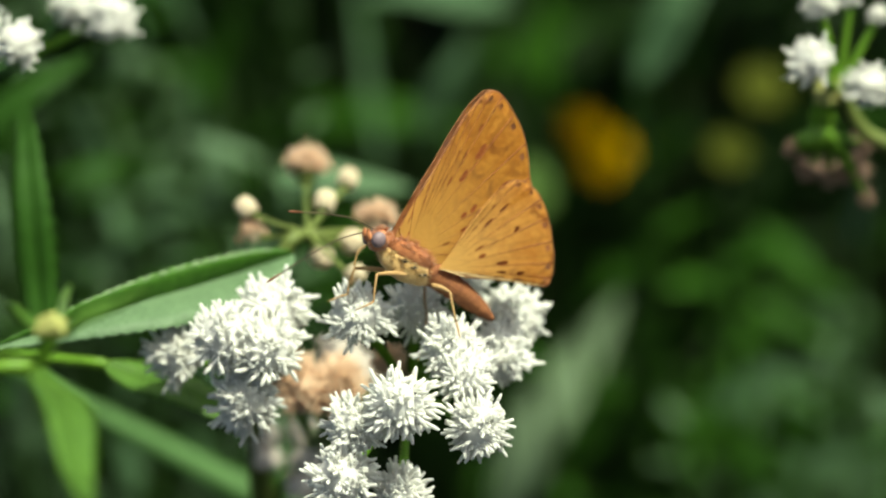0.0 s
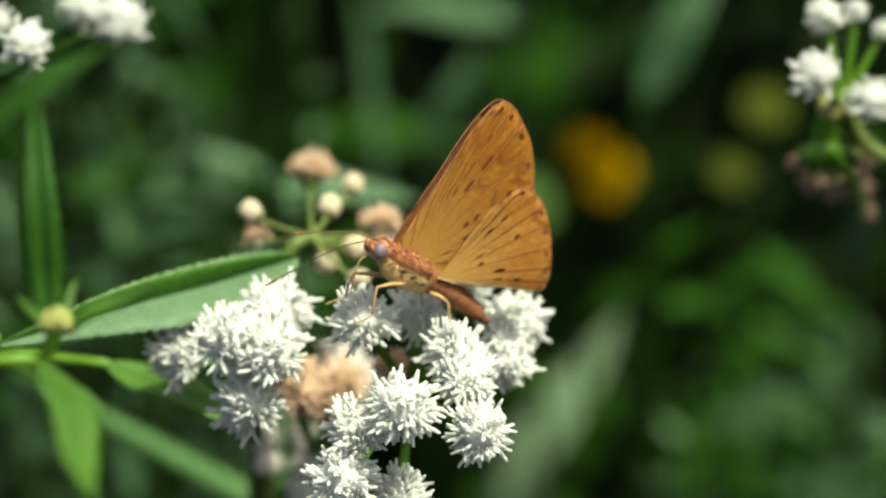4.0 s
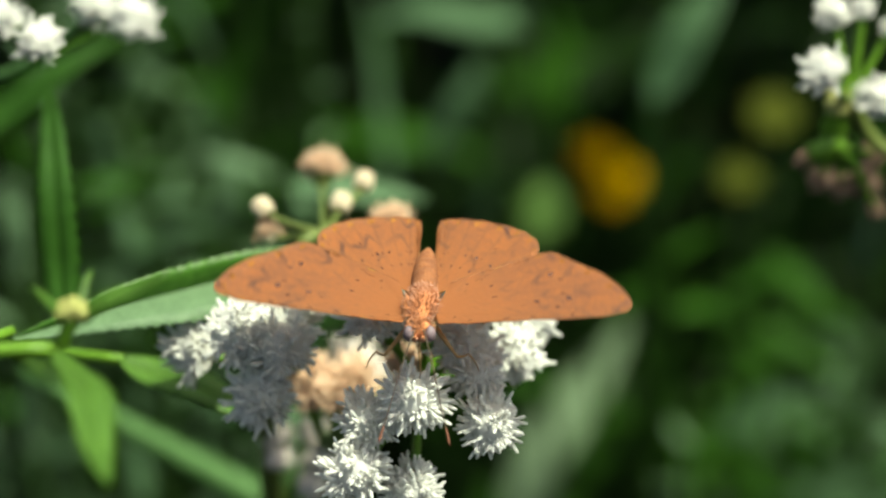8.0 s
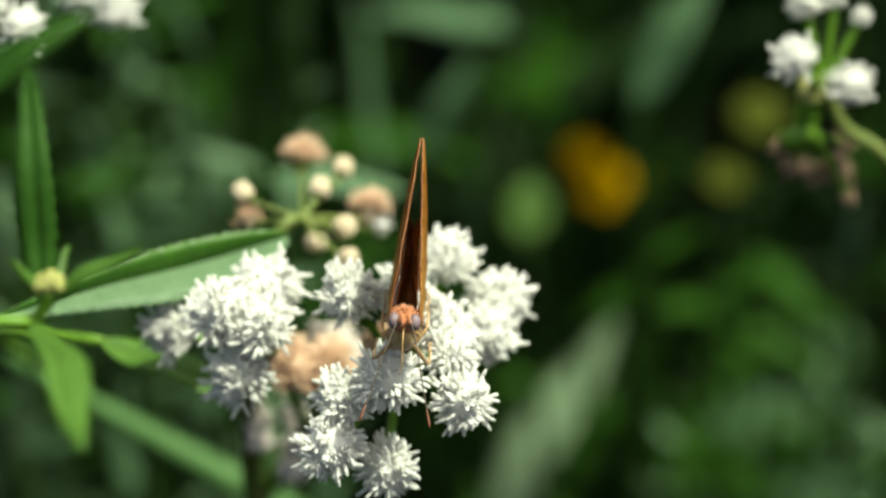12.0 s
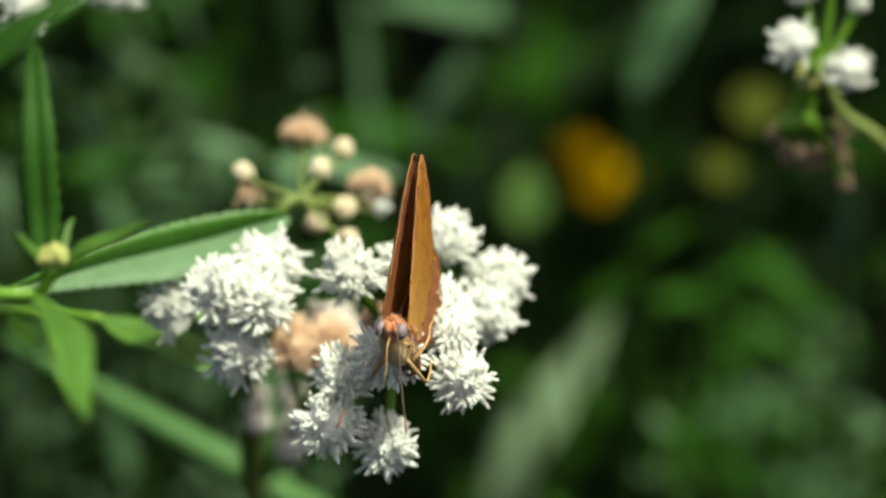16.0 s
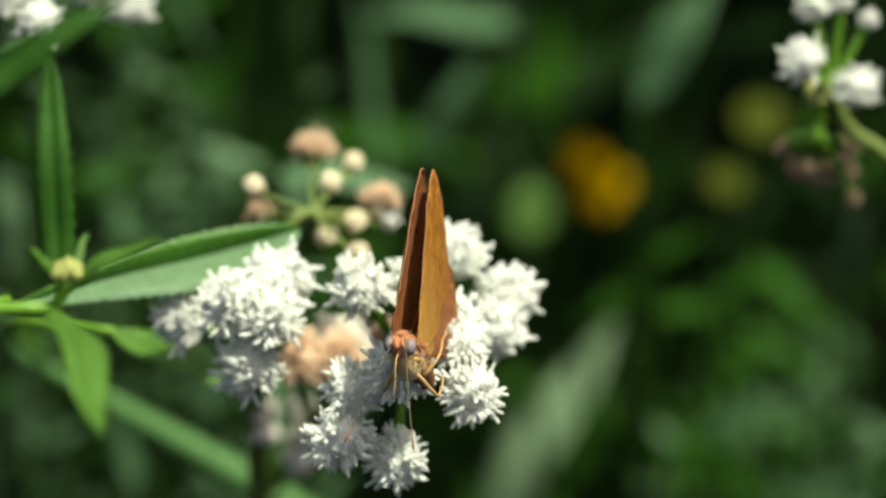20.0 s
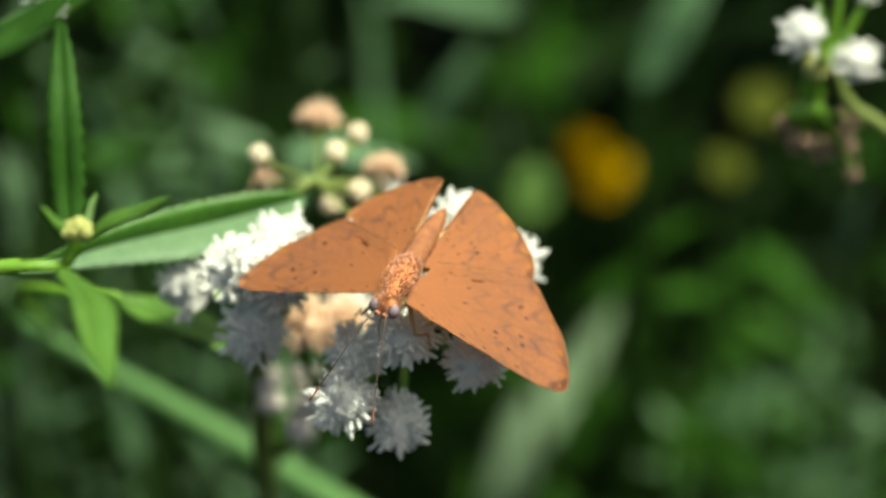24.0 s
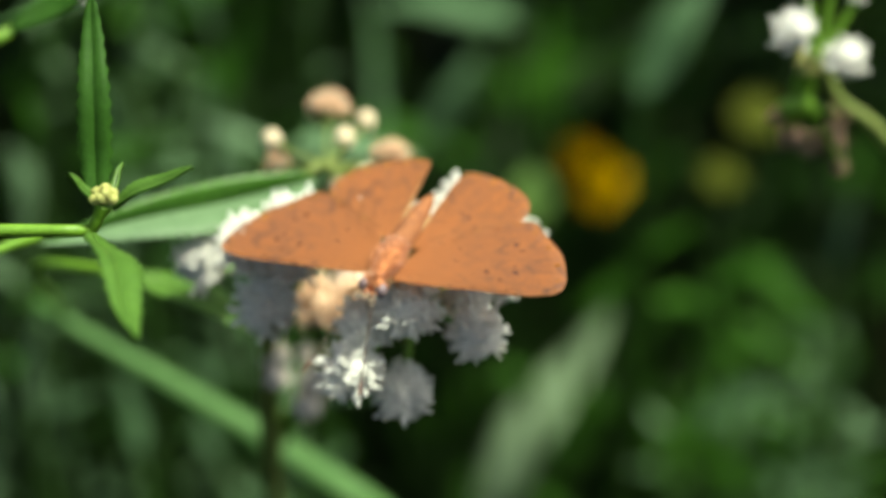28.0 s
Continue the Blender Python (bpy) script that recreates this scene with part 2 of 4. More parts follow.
def fibonacci(n, low):
    """Directions spread over a sphere's cap from its pole down to the height low."""
    out = []
    for i in range(n):
        z = 1 - (1 - low) * (i + 0.5) / n
        a = i * 2.399963
        q = math.sqrt(max(0, 1 - z * z))
        out.append(Vector((q * math.cos(a), q * math.sin(a), z)))
    return out


FLORETS = [floret_mesh(s, WHITE) for s in range(7)]
FLORETS_DRY = [floret_mesh(s, BROWN_DRY, 0.0027, 4, 3, 0.0001, 1.0) for s in range(20, 24)]
FLORETS_BROWN = [floret_mesh(s, WITHERED, 0.0027, 3, 2, 0.00013, 1.0) for s in range(30, 33)]
FLORETS_PAPPUS = [floret_mesh(s, PAPPUS, 0.003, 0, 7, 0.00006, 0.9) for s in range(40, 43)]


def joined(meshes, poses, mat):
    """Many small meshes as one."""
    vs, fs = [], []
    for me, m in zip(meshes, poses):
        o = len(vs)
        vs += [m @ v.co for v in me.vertices]
        fs += [[o + i for i in p.vertices] for p in me.polygons]
    me = bpy.data.meshes.new("mesh")
    me.from_pydata(vs, [], fs)
    me.materials.append(mat)
    me.shade_smooth()
    return me


def flower_head(plant, place, axis, radius, florets=FLORETS, mat=WHITE, cup=CALYX, n=105, single=24, low=-0.4, label="", seed=1, stretch=1.0, core=0.74):
    """A round head: a bract cup, single florets outside and the dense rest between them."""
    rnd = random.Random(seed)
    m = aim(place, axis)
    head = part("flower_head", involucre_mesh(radius * 0.8, cup, seed), plant, m, label)
    size = radius / 0.0029
    poses = []
    for d in fibonacci(n, low):
        d = (d + Vector((rnd.uniform(-1, 1), rnd.uniform(-1, 1), rnd.uniform(-1, 1))) * 0.32).normalized()
        s = size * rnd.choice((0.74, 0.82, 0.88, 0.94, 1.0, 1.06, 1.14, 1.26)) * rnd.uniform(0.95, 1.05) * stretch
        poses.append(aim((0, 0, -0.1 * radius), d) @ Matrix.Diagonal((size, size, s, 1)))
    rnd.shuffle(poses)
    for k, p in enumerate(poses[:single]):
        part("floret", florets[k % len(florets)], head, m @ p)
    if poses[single:]:
        bm = bmesh.new()
        ball(bm, (0, 0, 0.02 * radius), (core * radius, core * radius, core * 0.95 * radius), None, 14, 10)
        heart = mesh_of(bm, mat)
        part("floret_mass", joined([rnd.choice(florets) for _ in poses[single:]] + [heart], poses[single:] + [Matrix()], mat), head, m, "", "stuff")
    return head


def bead(plant, place, axis, r, mat=CREAM, seed=1, name="flower_bud", label=""):
    """A closed bud: an egg of overlapping bracts on a small cup."""
    rnd = random.Random(seed)
    bm = bmesh.new()
    ball(bm, (0, 0, 0), (r * 0.86, r * 0.86, r * 1.05), None, 12, 8)
    for ring, (h, q, n) in enumerate(((-0.5, 0.86, 8), (0.0, 0.95, 9), (0.5, 0.78, 7))):
        for k in range(n):
            a = math.tau * (k + 0.5 * ring) / n
            d = Vector((math.cos(a), math.sin(a), 0))
            ball(bm, d * q * r * 0.88 + Vector((0, 0, h * r)), (r * 0.16, r * 0.3, r * 0.42), Matrix.Rotation(a, 4, "Z"), 6, 4)
    return part(name, mesh_of(bm, mat), plant, aim(place, axis), label)


def stalk(plant, points, radii, mat=STEM, name="stem", steps=12, label=""):
    base = WORLD_AT[plant].translation
    return part(name, mesh_of(tube(bmesh.new(), [Vector(p) - base for p in points], radii, 8, steps, 0.15), mat), plant, Matrix.Translation(base), label)


# ---- ground ----
bm = bmesh.new()
bmesh.ops.create_grid(bm, x_segments=60, y_segments=60, size=1)
for v in bm.verts:
    k = v.co.xy.length
    v.co = v.co * (0.8 + 60 * k ** 6)
    v.co.z = 0.03 * noise.noise(v.co * 3) - 0.02
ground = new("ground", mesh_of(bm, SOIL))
tagged(ground, "earth under dense herbage, deep shade put into its colour", "ground", "", "structure")

# ---- the flowering plant under the butterfly ----
plant = thing("flowering_plant", spot(60, -160, 330), "herb with clusters of spiky white flower heads on green stalks", "plant")
FORK = spot(-2.5, -12, 16)
LEFT_FORK = spot(-14, -9, 18)
LOW_FORK = spot(-22, -32.2, 110)
stalk(plant, [spot(60, -160, 330), spot(20, -71, 160), spot(-4, -44.2, 112), LOW_FORK, spot(-56, -13.5, 112)], (0.0034, 0.0029, 0.0026, 0.0022, 0.001), STEM_MID, steps=24)
stalk(plant, [LOW_FORK, spot(-10, -18, 44), FORK], (0.0009, 0.0007, 0.0006))
stalk(plant, [LOW_FORK, spot(-18, -16, 48), LEFT_FORK], (0.0009, 0.0007, 0.0006))
# right, up, away and half-width of each head in the ring under the butterfly
RING = ((-6.4, -4.8, 3.5, 2.65), (-1.6, -4.4, 8, 2.5), (1.3, -7.5, 3, 2.7), (2.5, -10.0, 1, 2.5), (5.6, -8.7, 11, 2.9), (2.2, -1.6, 14, 2.75),
        (6.9, -5.2, 15, 2.85), (3.6, -14.1, -2, 2.45), (-3.0, -11.9, -4, 2.85), (-6.9, -13.8, -2, 2.5), (-8.0, -18.0, -2.5, 2.75), (-3.2, -20.0, 0.5, 2.6))
for k, (u, v, w, r) in enumerate(RING):
    c = spot(u, v, w)
    out = (c - spot(-1, -14, 20)).normalized()
    axis = (out + UP * 0.5 - AWAY * 0.3).normalized()
    stalk(plant, [FORK, FORK.lerp(c, 0.5), c - axis * r * 0.0006], (0.0005, 0.0004, 0.0005), name="flower_stalk", steps=6)
    flower_head(plant, c, axis, r * 0.001, seed=k + 1)
CLUSTER_LEFT = ((-14.4, -4.4, 10, 3.15), (-18.4, -6.3, 5, 3.05), (-14.7, -7.6, 5, 3.0), (-16.5, -12.0, 7, 2.95), (-23.2, -8.2, 14, 2.8))
for k, (u, v, w, r) in enumerate(CLUSTER_LEFT):
    c = spot(u, v, w)
    axis = ((c - spot(-13, -12, 20)).normalized() + UP * 0.5 - AWAY * 0.3).normalized()
    stalk(plant, [LEFT_FORK, LEFT_FORK.lerp(c, 0.5), c - axis * r * 0.0006], (0.0005, 0.0004, 0.0005), name="flower_stalk", steps=6)
    flower_head(plant, c, axis, r * 0.001, seed=k + 31, single=12)
a, b = spot(-31.5, -9.4, 26), spot(-17.2, -15.0, 22)
part("leaf", leaf_mesh((b - a).length, 0.0046, LEAF_YOUNG, 10, 0.03, 8, 0.05, seed=41), plant, leaf_pose(a, b, direction(0, 0.8, -0.6)), "narrow yellow-green leaf")
stalk(plant, [spot(-52, -14.5, 112), spot(-44, -9, 40), a], (0.0006, 0.0006, 0.0005), name="leaf_stalk")
# spent heads between and behind the white ones
for k, (u, v, w, r) in enumerate(((-12.8, -12.3, 26, 3.1), (-9.8, -12.2, 27, 3.1), (-3.9, -9.5, 14, 1.7))):
    c = spot(u, v, w)
    axis = direction(0.3 - 0.2 * k, 0.8, -0.4)
    stalk(plant, [LOW_FORK, spot(-14, -21, 56), c - axis * r * 0.0006], (0.0006, 0.0005, 0.0005), name="flower_stalk", steps=6)
    flower_head(plant, c, axis, r * 0.00112, FLORETS_DRY, BROWN_DRY, CREAM, 110, 16, -0.2, "faded tan-brown flower head", seed=k + 51, core=0.62)
for k, (u, v, w, r) in enumerate(((-9.4, -9.9, 31, 2.9), (-7.6, -11.2, 30, 2.4))):
    flower_head(plant, spot(u, v, w), direction(0.4, 0.8, -0.3), r * 0.001, FLORETS_PAPPUS, PAPPUS, CREAM, 70, 0, 0.0, "seed head with pale pappus hairs", seed=k + 57)
    stalk(plant, [LOW_FORK, spot(-14, -21, 56), spot(u, v - 1.5, w)], (0.0006, 0.0005, 0.0004), name="flower_stalk", steps=6)
for k, (u, v, w, r) in enumerate(((-18.2, -18.2, 48, 1.9), (-17.9, -20.6, 48, 1.7), (-14.2, -18.0, 50, 2.2), (-13.9, -20.9, 50, 2.2), (-14.6, -23.6, 50, 1.9))):
    flower_head(plant, spot(u, v, w), direction(0.1 - 0.1 * k, -0.6, -0.6), r * 0.001, FLORETS_PAPPUS, PAPPUS, CREAM, 50, 0, label="drooping seed head with greyish hairs", seed=k + 61)
    stalk(plant, [LOW_FORK, spot(u, v, w)], (0.0005, 0.0004), name="flower_stalk", steps=4)

# the bud truss behind the folded leaf
truss = thing("bud_truss", spot(-20, -60, 110), "green stalk with tan withered heads and cream round buds", "plant")
KNOT = spot(-12.2, 2.6, 29)
stalk(truss, [spot(-20, -60, 110), spot(-19, -16, 45), spot(-14.6, 0.2, 28), KNOT], (0.0013, 0.001, 0.0008, 0.0004), CALYX)
for k, (u, v, w, r, kind) in enumerate(((-13.1, 9.2, 45, 2.7, "dry"), (-18.2, 5.2, 31, 1.05, "bead"), (-17.7, 2.9, 31.5, 1.7, "star"), (-10.6, 5.7, 33, 1.1, "bead"), (-8.6, 8.0, 40, 1.1, "bead"), (-10.9, 0.2, 30, 1.1, "bead"),
                                       (-7.5, -1.4, 25, 1.0, "bead"), (-5.8, 3.6, 35, 2.4, "dry"), (-8.1, 1.7, 32, 1.2, "bead"), (-4.9, 2.0, 36, 1.4, "pale"))):
    c = spot(u, v, w)
    axis = ((c - KNOT).normalized() + UP * 0.8).normalized()
    stalk(truss, [KNOT, KNOT.lerp(c, 0.55) - UP * 0.0004, c - axis * r * 0.0007], (0.0003, 0.0002, 0.00028), CALYX, name="bud_stalk", steps=6)
    if kind == "bead":
        bead(truss, c, axis, r * 0.001, seed=k)
    elif kind == "pale":
        flower_head(truss, c, axis, r * 0.001, n=24, single=0, seed=k + 70, label="small white flower head")
    else:
        flower_head(truss, c, UP.lerp(axis, 0.3), r * 0.001, FLORETS_DRY, BROWN_DRY, CALYX if k == 0 else CREAM, 70 if kind == "dry" else 26, 8, 0.3 if kind == "dry" else -0.3, "withered tan flower head", seed=k + 71, core=0.42)

# the sprig that reaches in with its opposite leaves
sprig = thing("leafy_sprig", spot(-140, -60, -10), "green sprig with toothed leaves and a tight cream bud", "plant")
NODE = spot(-27.6, -6.5, -36)
stalk(sprig, [spot(-140, -60, -10), spot(-70, -8, -38), spot(-40, -6.9, -36), NODE], (0.0011, 0.0008, 0.0006, 0.00055))
stalk(sprig, [NODE, spot(-27.0, -5.4, -36.5), spot(-26.6, -4.5, -36.8)], (0.0005, 0.0005, 0.0008), name="bud_stalk")
for k, (du, dv, dw, r) in enumerate(((0, 0, 0, 0.55), (-0.6, 0.35, 0.2, 0.5), (0.55, 0.3, 0.1, 0.5), (0.1, 0.6, -0.3, 0.5), (-0.2, -0.1, -0.7, 0.45), (0.7, -0.15, -0.5, 0.45), (-0.75, -0.2, -0.3, 0.42), (0.15, 0.25, -0.75, 0.42))):
    bead(sprig, spot(-26.5 + du, -3.9 + dv, -37 + dw), direction(du, 0.8 + dv, -0.5 + dw), r * 0.001, BUD_LIME, seed=k)
for base, tip, face, width, fold, mat, seed in (
        ((-27.3, -4.8, -35.4), (-28.0, 11.9, -37.5), (0.1, 0.15, -1), 0.0027, 4, LEAF_DULL, 3),
        ((-27.2, -6.5, -37), (-20.9, -14.2, -58), (0.5, 0.75, -0.6), 0.0037, 10, LEAF_YOUNG, 4),
        ((-26.0, -4.6, -36.5), (-19.6, -1.3, -38), (0.0, 0.8, -0.7), 0.0016, 28, LEAF_YOUNG, 5),
        ((-27.2, -4.6, -36.5), (-29.2, -2.1, -38), (0.5, 0.6, -0.6), 0.0009, 25, LEAF_YOUNG, 6),
        ((-26.2, -4.3, -36), (-25.6, -0.9, -34), (-0.5, 0.2, -0.8), 0.0008, 25, LEAF_YOUNG, 7)):
    a, b = spot(*base), spot(*tip)
    part("leaf", leaf_mesh((b - a).length, width, mat, fold, 0.06, 13 if width > 0.002 else 4, 0.1, seed=seed, blunt=0.5 if seed == 3 else 0.8), sprig, leaf_pose(a, b, direction(*face)))
# the long folded leaf that runs under the bud towards the flowers
a, b = spot(-38.7, -6.8, 8), spot(-13.2, 0.5, 21)
# Pale lower and greener upper half: sun and shade put into two materials
part("leaf", leaf_mesh((b - a).length, 0.0105, LEAF_SUNLIT, 42, 0.0, 26, 0.045, seed=11, belly=1.5, blunt=0.6, other=LEAF, upper=0.5), sprig, leaf_pose(a, b, direction(0.74, 0.35, -0.56)), "long folded toothed leaf, one half coloured pale as in sun")
stalk(sprig, [spot(-38.7, -6.2, 8), spot(-50, -10, -5), spot(-70, -8, -38)], (0.0005, 0.0006), name="leaf_stalk")

a, b = spot(-29.9, 6.5, -62), spot(-19.6, 13.5, -62)
part("leaf", leaf_mesh((b - a).length, 0.002, LEAF_DULL, 8, 0.03, 12, 0.05, seed=21), sprig, leaf_pose(a, b, direction(-0.3, 0.2, -0.9)))
stalk(sprig, [spot(-70, -8, -38), spot(-48, -2, -55), a], (0.0006, 0.0005, 0.0004), name="leaf_stalk")

# the cluster at the other side, out of focus
other = thing("white_flower_truss", spot(75, -70, 130), "green stalk with white heads above withered brown ones", "plant")
FORK_B = spot(40.2, 11.5, 42)
stalk(other, [spot(75, -70, 130), spot(62, -8, 60), spot(49.4, 7.9, 46), spot(43.5, 12, 43), spot(40.6, 16.5, 39)], (0.0016, 0.0011, 0.0008, 0.0008, 0.0007), CALYX, steps=18)
stalk(other, [spot(39.6, 15.5, 40), spot(39.5, 13, 42), FORK_B - RIGHT * 0.001, spot(36.8, 10.6, 42)], (0.0012, 0.0014, 0.0013, 0.0009))
for k, (u, v, w, r) in enumerate(((36.3, 18.1, 28, 2.3), (42.8, 15.7, 34, 2.35), (38.2, 24.1, 34, 1.8), (41.6, 24.8, 36, 1.15), (44.5, 23.0, 37, 1.0))):
    c = spot(u, v, w)
    axis = direction((u - 40) * 0.06, 0.9, -0.5)
    stalk(other, [spot(40.6, 15.5, 39), c], (0.0005, 0.0004), name="flower_stalk", steps=5)
    flower_head(other, c, axis, r * 0.001, n=60, single=0, low=-0.6, seed=k + 81)
bead(other, spot(39.3, 15.6, 38), direction(0, 1, -0.3), 0.0014, BUD_LIME, 3)
for k, (u, v, w, r) in enumerate(((37.0, 10.2, 46, 1.2), (38.6, 8.2, 47, 1.6), (41.2, 7.4, 48, 1.7), (43.6, 8.0, 48, 1.9), (44.0, 10.6, 46, 1.6), (45.0, 5.0, 50, 1.2))):
    c = spot(u, v, w)
    stalk(other, [FORK_B, c], (0.0004, 0.0003), name="flower_stalk", steps=4)
    flower_head(other, c, direction((u - 41) * 0.2, -0.3, -0.5), r * 0.001, FLORETS_BROWN, WITHERED, BROWN_DRY, 40, 0, -0.5, "withered brown flower head", seed=k + 91, core=0.35)

# the pair of heads that hang in from above
corner = thing("corner_flower_truss", spot(-95, -60, 150), "blurred white flower heads on a green stalk", "plant")
stalk(corner, [spot(-95, -60, 150), spot(-70, 0, 85), spot(-56, 17, 62), spot(-43, 21, 48), spot(-36, 27, 44)], (0.0015, 0.0011, 0.0009, 0.0007, 0.0005), STEM_MID, steps=18)
CORNER_HEADS = ((-32.4, 25.0, 42, 2.6), (-36.3, 26.3, 44, 2.1), (-38.4, 20.8, 22, 2.3), (-43.0, 23.5, 26, 2.0))
for k, (u, v, w, r) in enumerate(CORNER_HEADS):
    c = spot(u, v, w)
    stalk(corner, [spot(-43, 21, 48), c], (0.0005, 0.0004), name="flower_stalk", steps=5)
    flower_head(corner, c, direction(0.1, 0.8, -0.5), r * 0.001, n=60, single=0, low=-0.6, seed=k + 111)

# ---- the butterfly ----
def wing_material(name, root, base, dark, leak, lines, line_share):
    """Wing scales: paler at the root, streaked outwards from it, with broken dusky lines across."""
    m = material(name, base, dark, 0.65, 260, leak, bump=0.8, spec=0.2, fine=2200)
    t = m.node_tree
    n, l = t.nodes, t.links

    def calc(how, a, b=0.0, c=0.0):
        k = n.new("ShaderNodeMath")
        k.operation = how
        for socket, value in zip(k.inputs, (a, b, c)):
            if isinstance(value, (int, float)):
                socket.default_value = value
            else:
                l.new(value, socket)
        return k.outputs[0]

    def blend(share, a, colour):
        k = n.new("ShaderNodeMix")
        k.data_type = "RGBA"
        k.inputs["B"].default_value = (*colour, 1)
        if isinstance(share, float):
            k.inputs["Factor"].default_value = share
        else:
            l.new(share, k.inputs["Factor"])
        l.new(a, k.inputs["A"])
        return k.outputs["Result"]

    mix = next(k for k in n if k.bl_idname == "ShaderNodeMix")
    spread = next(k for k in n if k.bl_idname == "ShaderNodeMapRange")
    spread.inputs["From Min"].default_value, spread.inputs["From Max"].default_value = 0.4, 0.6
    co, axes = n.new("ShaderNodeTexCoord"), n.new("ShaderNodeSeparateXYZ")
    l.new(co.outputs["Object"], axes.inputs[0])
    across = calc("ABSOLUTE", axes.outputs[1])
    turn = calc("ARCTAN2", axes.outputs[0], across)
    far = calc("POWER", calc("ADD", calc("MULTIPLY", axes.outputs[0], axes.outputs[0]), calc("MULTIPLY", across, across)), 0.5)
    polar = n.new("ShaderNodeCombineXYZ")
    l.new(calc("MULTIPLY", turn, 34), polar.inputs[0])
    l.new(calc("MULTIPLY", far, 260), polar.inputs[1])
    streak, patch = n.new("ShaderNodeTexNoise"), n.new("ShaderNodeTexNoise")
    streak.inputs["Scale"].default_value, streak.inputs["Detail"].default_value = 1.0, 3
    patch.inputs["Scale"].default_value, patch.inputs["Detail"].default_value = 420, 2
    l.new(polar.outputs[0], streak.inputs["Vector"])
    l.new(co.outputs["Object"], patch.inputs["Vector"])
    streaky = calc("MULTIPLY", calc("SUBTRACT", streak.outputs["Fac"], 0.47), 2.6)
    streaky = calc("MINIMUM", calc("MAXIMUM", streaky, 0), 0.55)
    colour = blend(streaky, mix.outputs["Result"], dark)
    zigzag = calc("SINE", calc("ADD", calc("MULTIPLY", far, 2100), calc("MULTIPLY", calc("SINE", calc("MULTIPLY", turn, 27)), 1.5)))
    line = calc("MULTIPLY", calc("SUBTRACT", zigzag, 0.62), 3.6)
    broken = calc("MULTIPLY", calc("SUBTRACT", patch.outputs["Fac"], 0.41), 5.0)
    line = calc("MINIMUM", calc("MAXIMUM", line, 0), calc("MINIMUM", calc("MAXIMUM", broken, 0), 1))
    ribs = calc("MULTIPLY", calc("SUBTRACT", calc("SINE", calc("ADD", calc("MULTIPLY", turn, 46), calc("MULTIPLY", far, 40))), 0.86), 4.0)
    line = calc("MAXIMUM", line, calc("MULTIPLY", calc("MAXIMUM", ribs, 0), 0.8))
    colour = blend(calc("MULTIPLY", line, line_share), colour, lines)
    fade = n.new("ShaderNodeMapRange")
    fade.inputs["From Min"].default_value, fade.inputs["From Max"].default_value = 0.002, 0.011
    fade.inputs["To Min"].default_value, fade.inputs["To Max"].default_value = 0.9, 0.0
    l.new(far, fade.inputs["Value"])
    colour = blend(fade.outputs[0], colour, root)
    for k in list(n):
        if k.bl_idname == "ShaderNodeBsdfPrincipled":
            l.new(colour, k.inputs["Base Color"])
        if k.bl_idname == "ShaderNodeBsdfTranslucent":
            l.new(blend(0.45, colour, (0.95, 0.68, 0.42)), k.inputs["Color"])
    return m


WING_UP = wing_material("wing_upper_scales", (0.34, 0.13, 0.052), (0.39, 0.146, 0.053), (0.26, 0.108, 0.056), 0.46, (0.115, 0.06, 0.048), 1.0)
WING_LOW = wing_material("forewing_under_scales", (0.52, 0.29, 0.07), (0.5, 0.235, 0.038), (0.33, 0.12, 0.015), 0.4, (0.17, 0.05, 0.009), 0.85)
HIND_LOW = wing_material("hindwing_under_scales", (0.56, 0.34, 0.1), (0.52, 0.255, 0.055), (0.36, 0.135, 0.02), 0.4, (0.2, 0.06, 0.01), 0.8)
WING_PALE = wing_material("wing_inner_fold", (0.72, 0.54, 0.3), (0.7, 0.5, 0.25), (0.52, 0.31, 0.12), 0.15, (0.4, 0.22, 0.08), 0.3)
MARK = material("brown_wing_dash", (0.28, 0.075, 0.012), (0.18, 0.045, 0.01), 0.8, 600)
MARK_FAINT = material("faint_wing_dash", (0.1, 0.05, 0.04), (0.07, 0.04, 0.035), 0.9, 600, spec=0.05)
VEIN = material("wing_vein", (0.22, 0.068, 0.012), (0.13, 0.04, 0.009), 0.7, 600)
FRINGE = material("wing_fringe", (0.3, 0.13, 0.05), (0.17, 0.07, 0.03), 0.8, 600)
FUR = material("rusty_fur", (0.5, 0.185, 0.068), (0.34, 0.112, 0.038), 0.9, 900, bump=1.0, sheen=0.3)
BELLY = material("brown_belly", (0.3, 0.115, 0.04), (0.15, 0.05, 0.02), 0.8, 1100, bump=1.0)
FUR_PALE = material("cream_fur", (0.6, 0.42, 0.19), (0.46, 0.27, 0.08), 0.9, 900, bump=1.0, sheen=0.3)
EYE = material("grey_violet_eye", (0.2, 0.15, 0.17), (0.13, 0.09, 0.1), 0.55, 3000)
SHANK = material("tan_leg", (0.42, 0.27, 0.12), (0.28, 0.16, 0.06), 0.6, 1500)
HORN = material("dark_antenna", (0.09, 0.06, 0.035), (0.04, 0.028, 0.02), 0.6, 2500)
RUST = material("rust_club", (0.17, 0.06, 0.028), (0.1, 0.035, 0.018), 0.6, 2500)
BLACK = material("black_patch", (0.02, 0.018, 0.015), (0.01, 0.01, 0.01), 0.7, 1500)

MM = 0.001


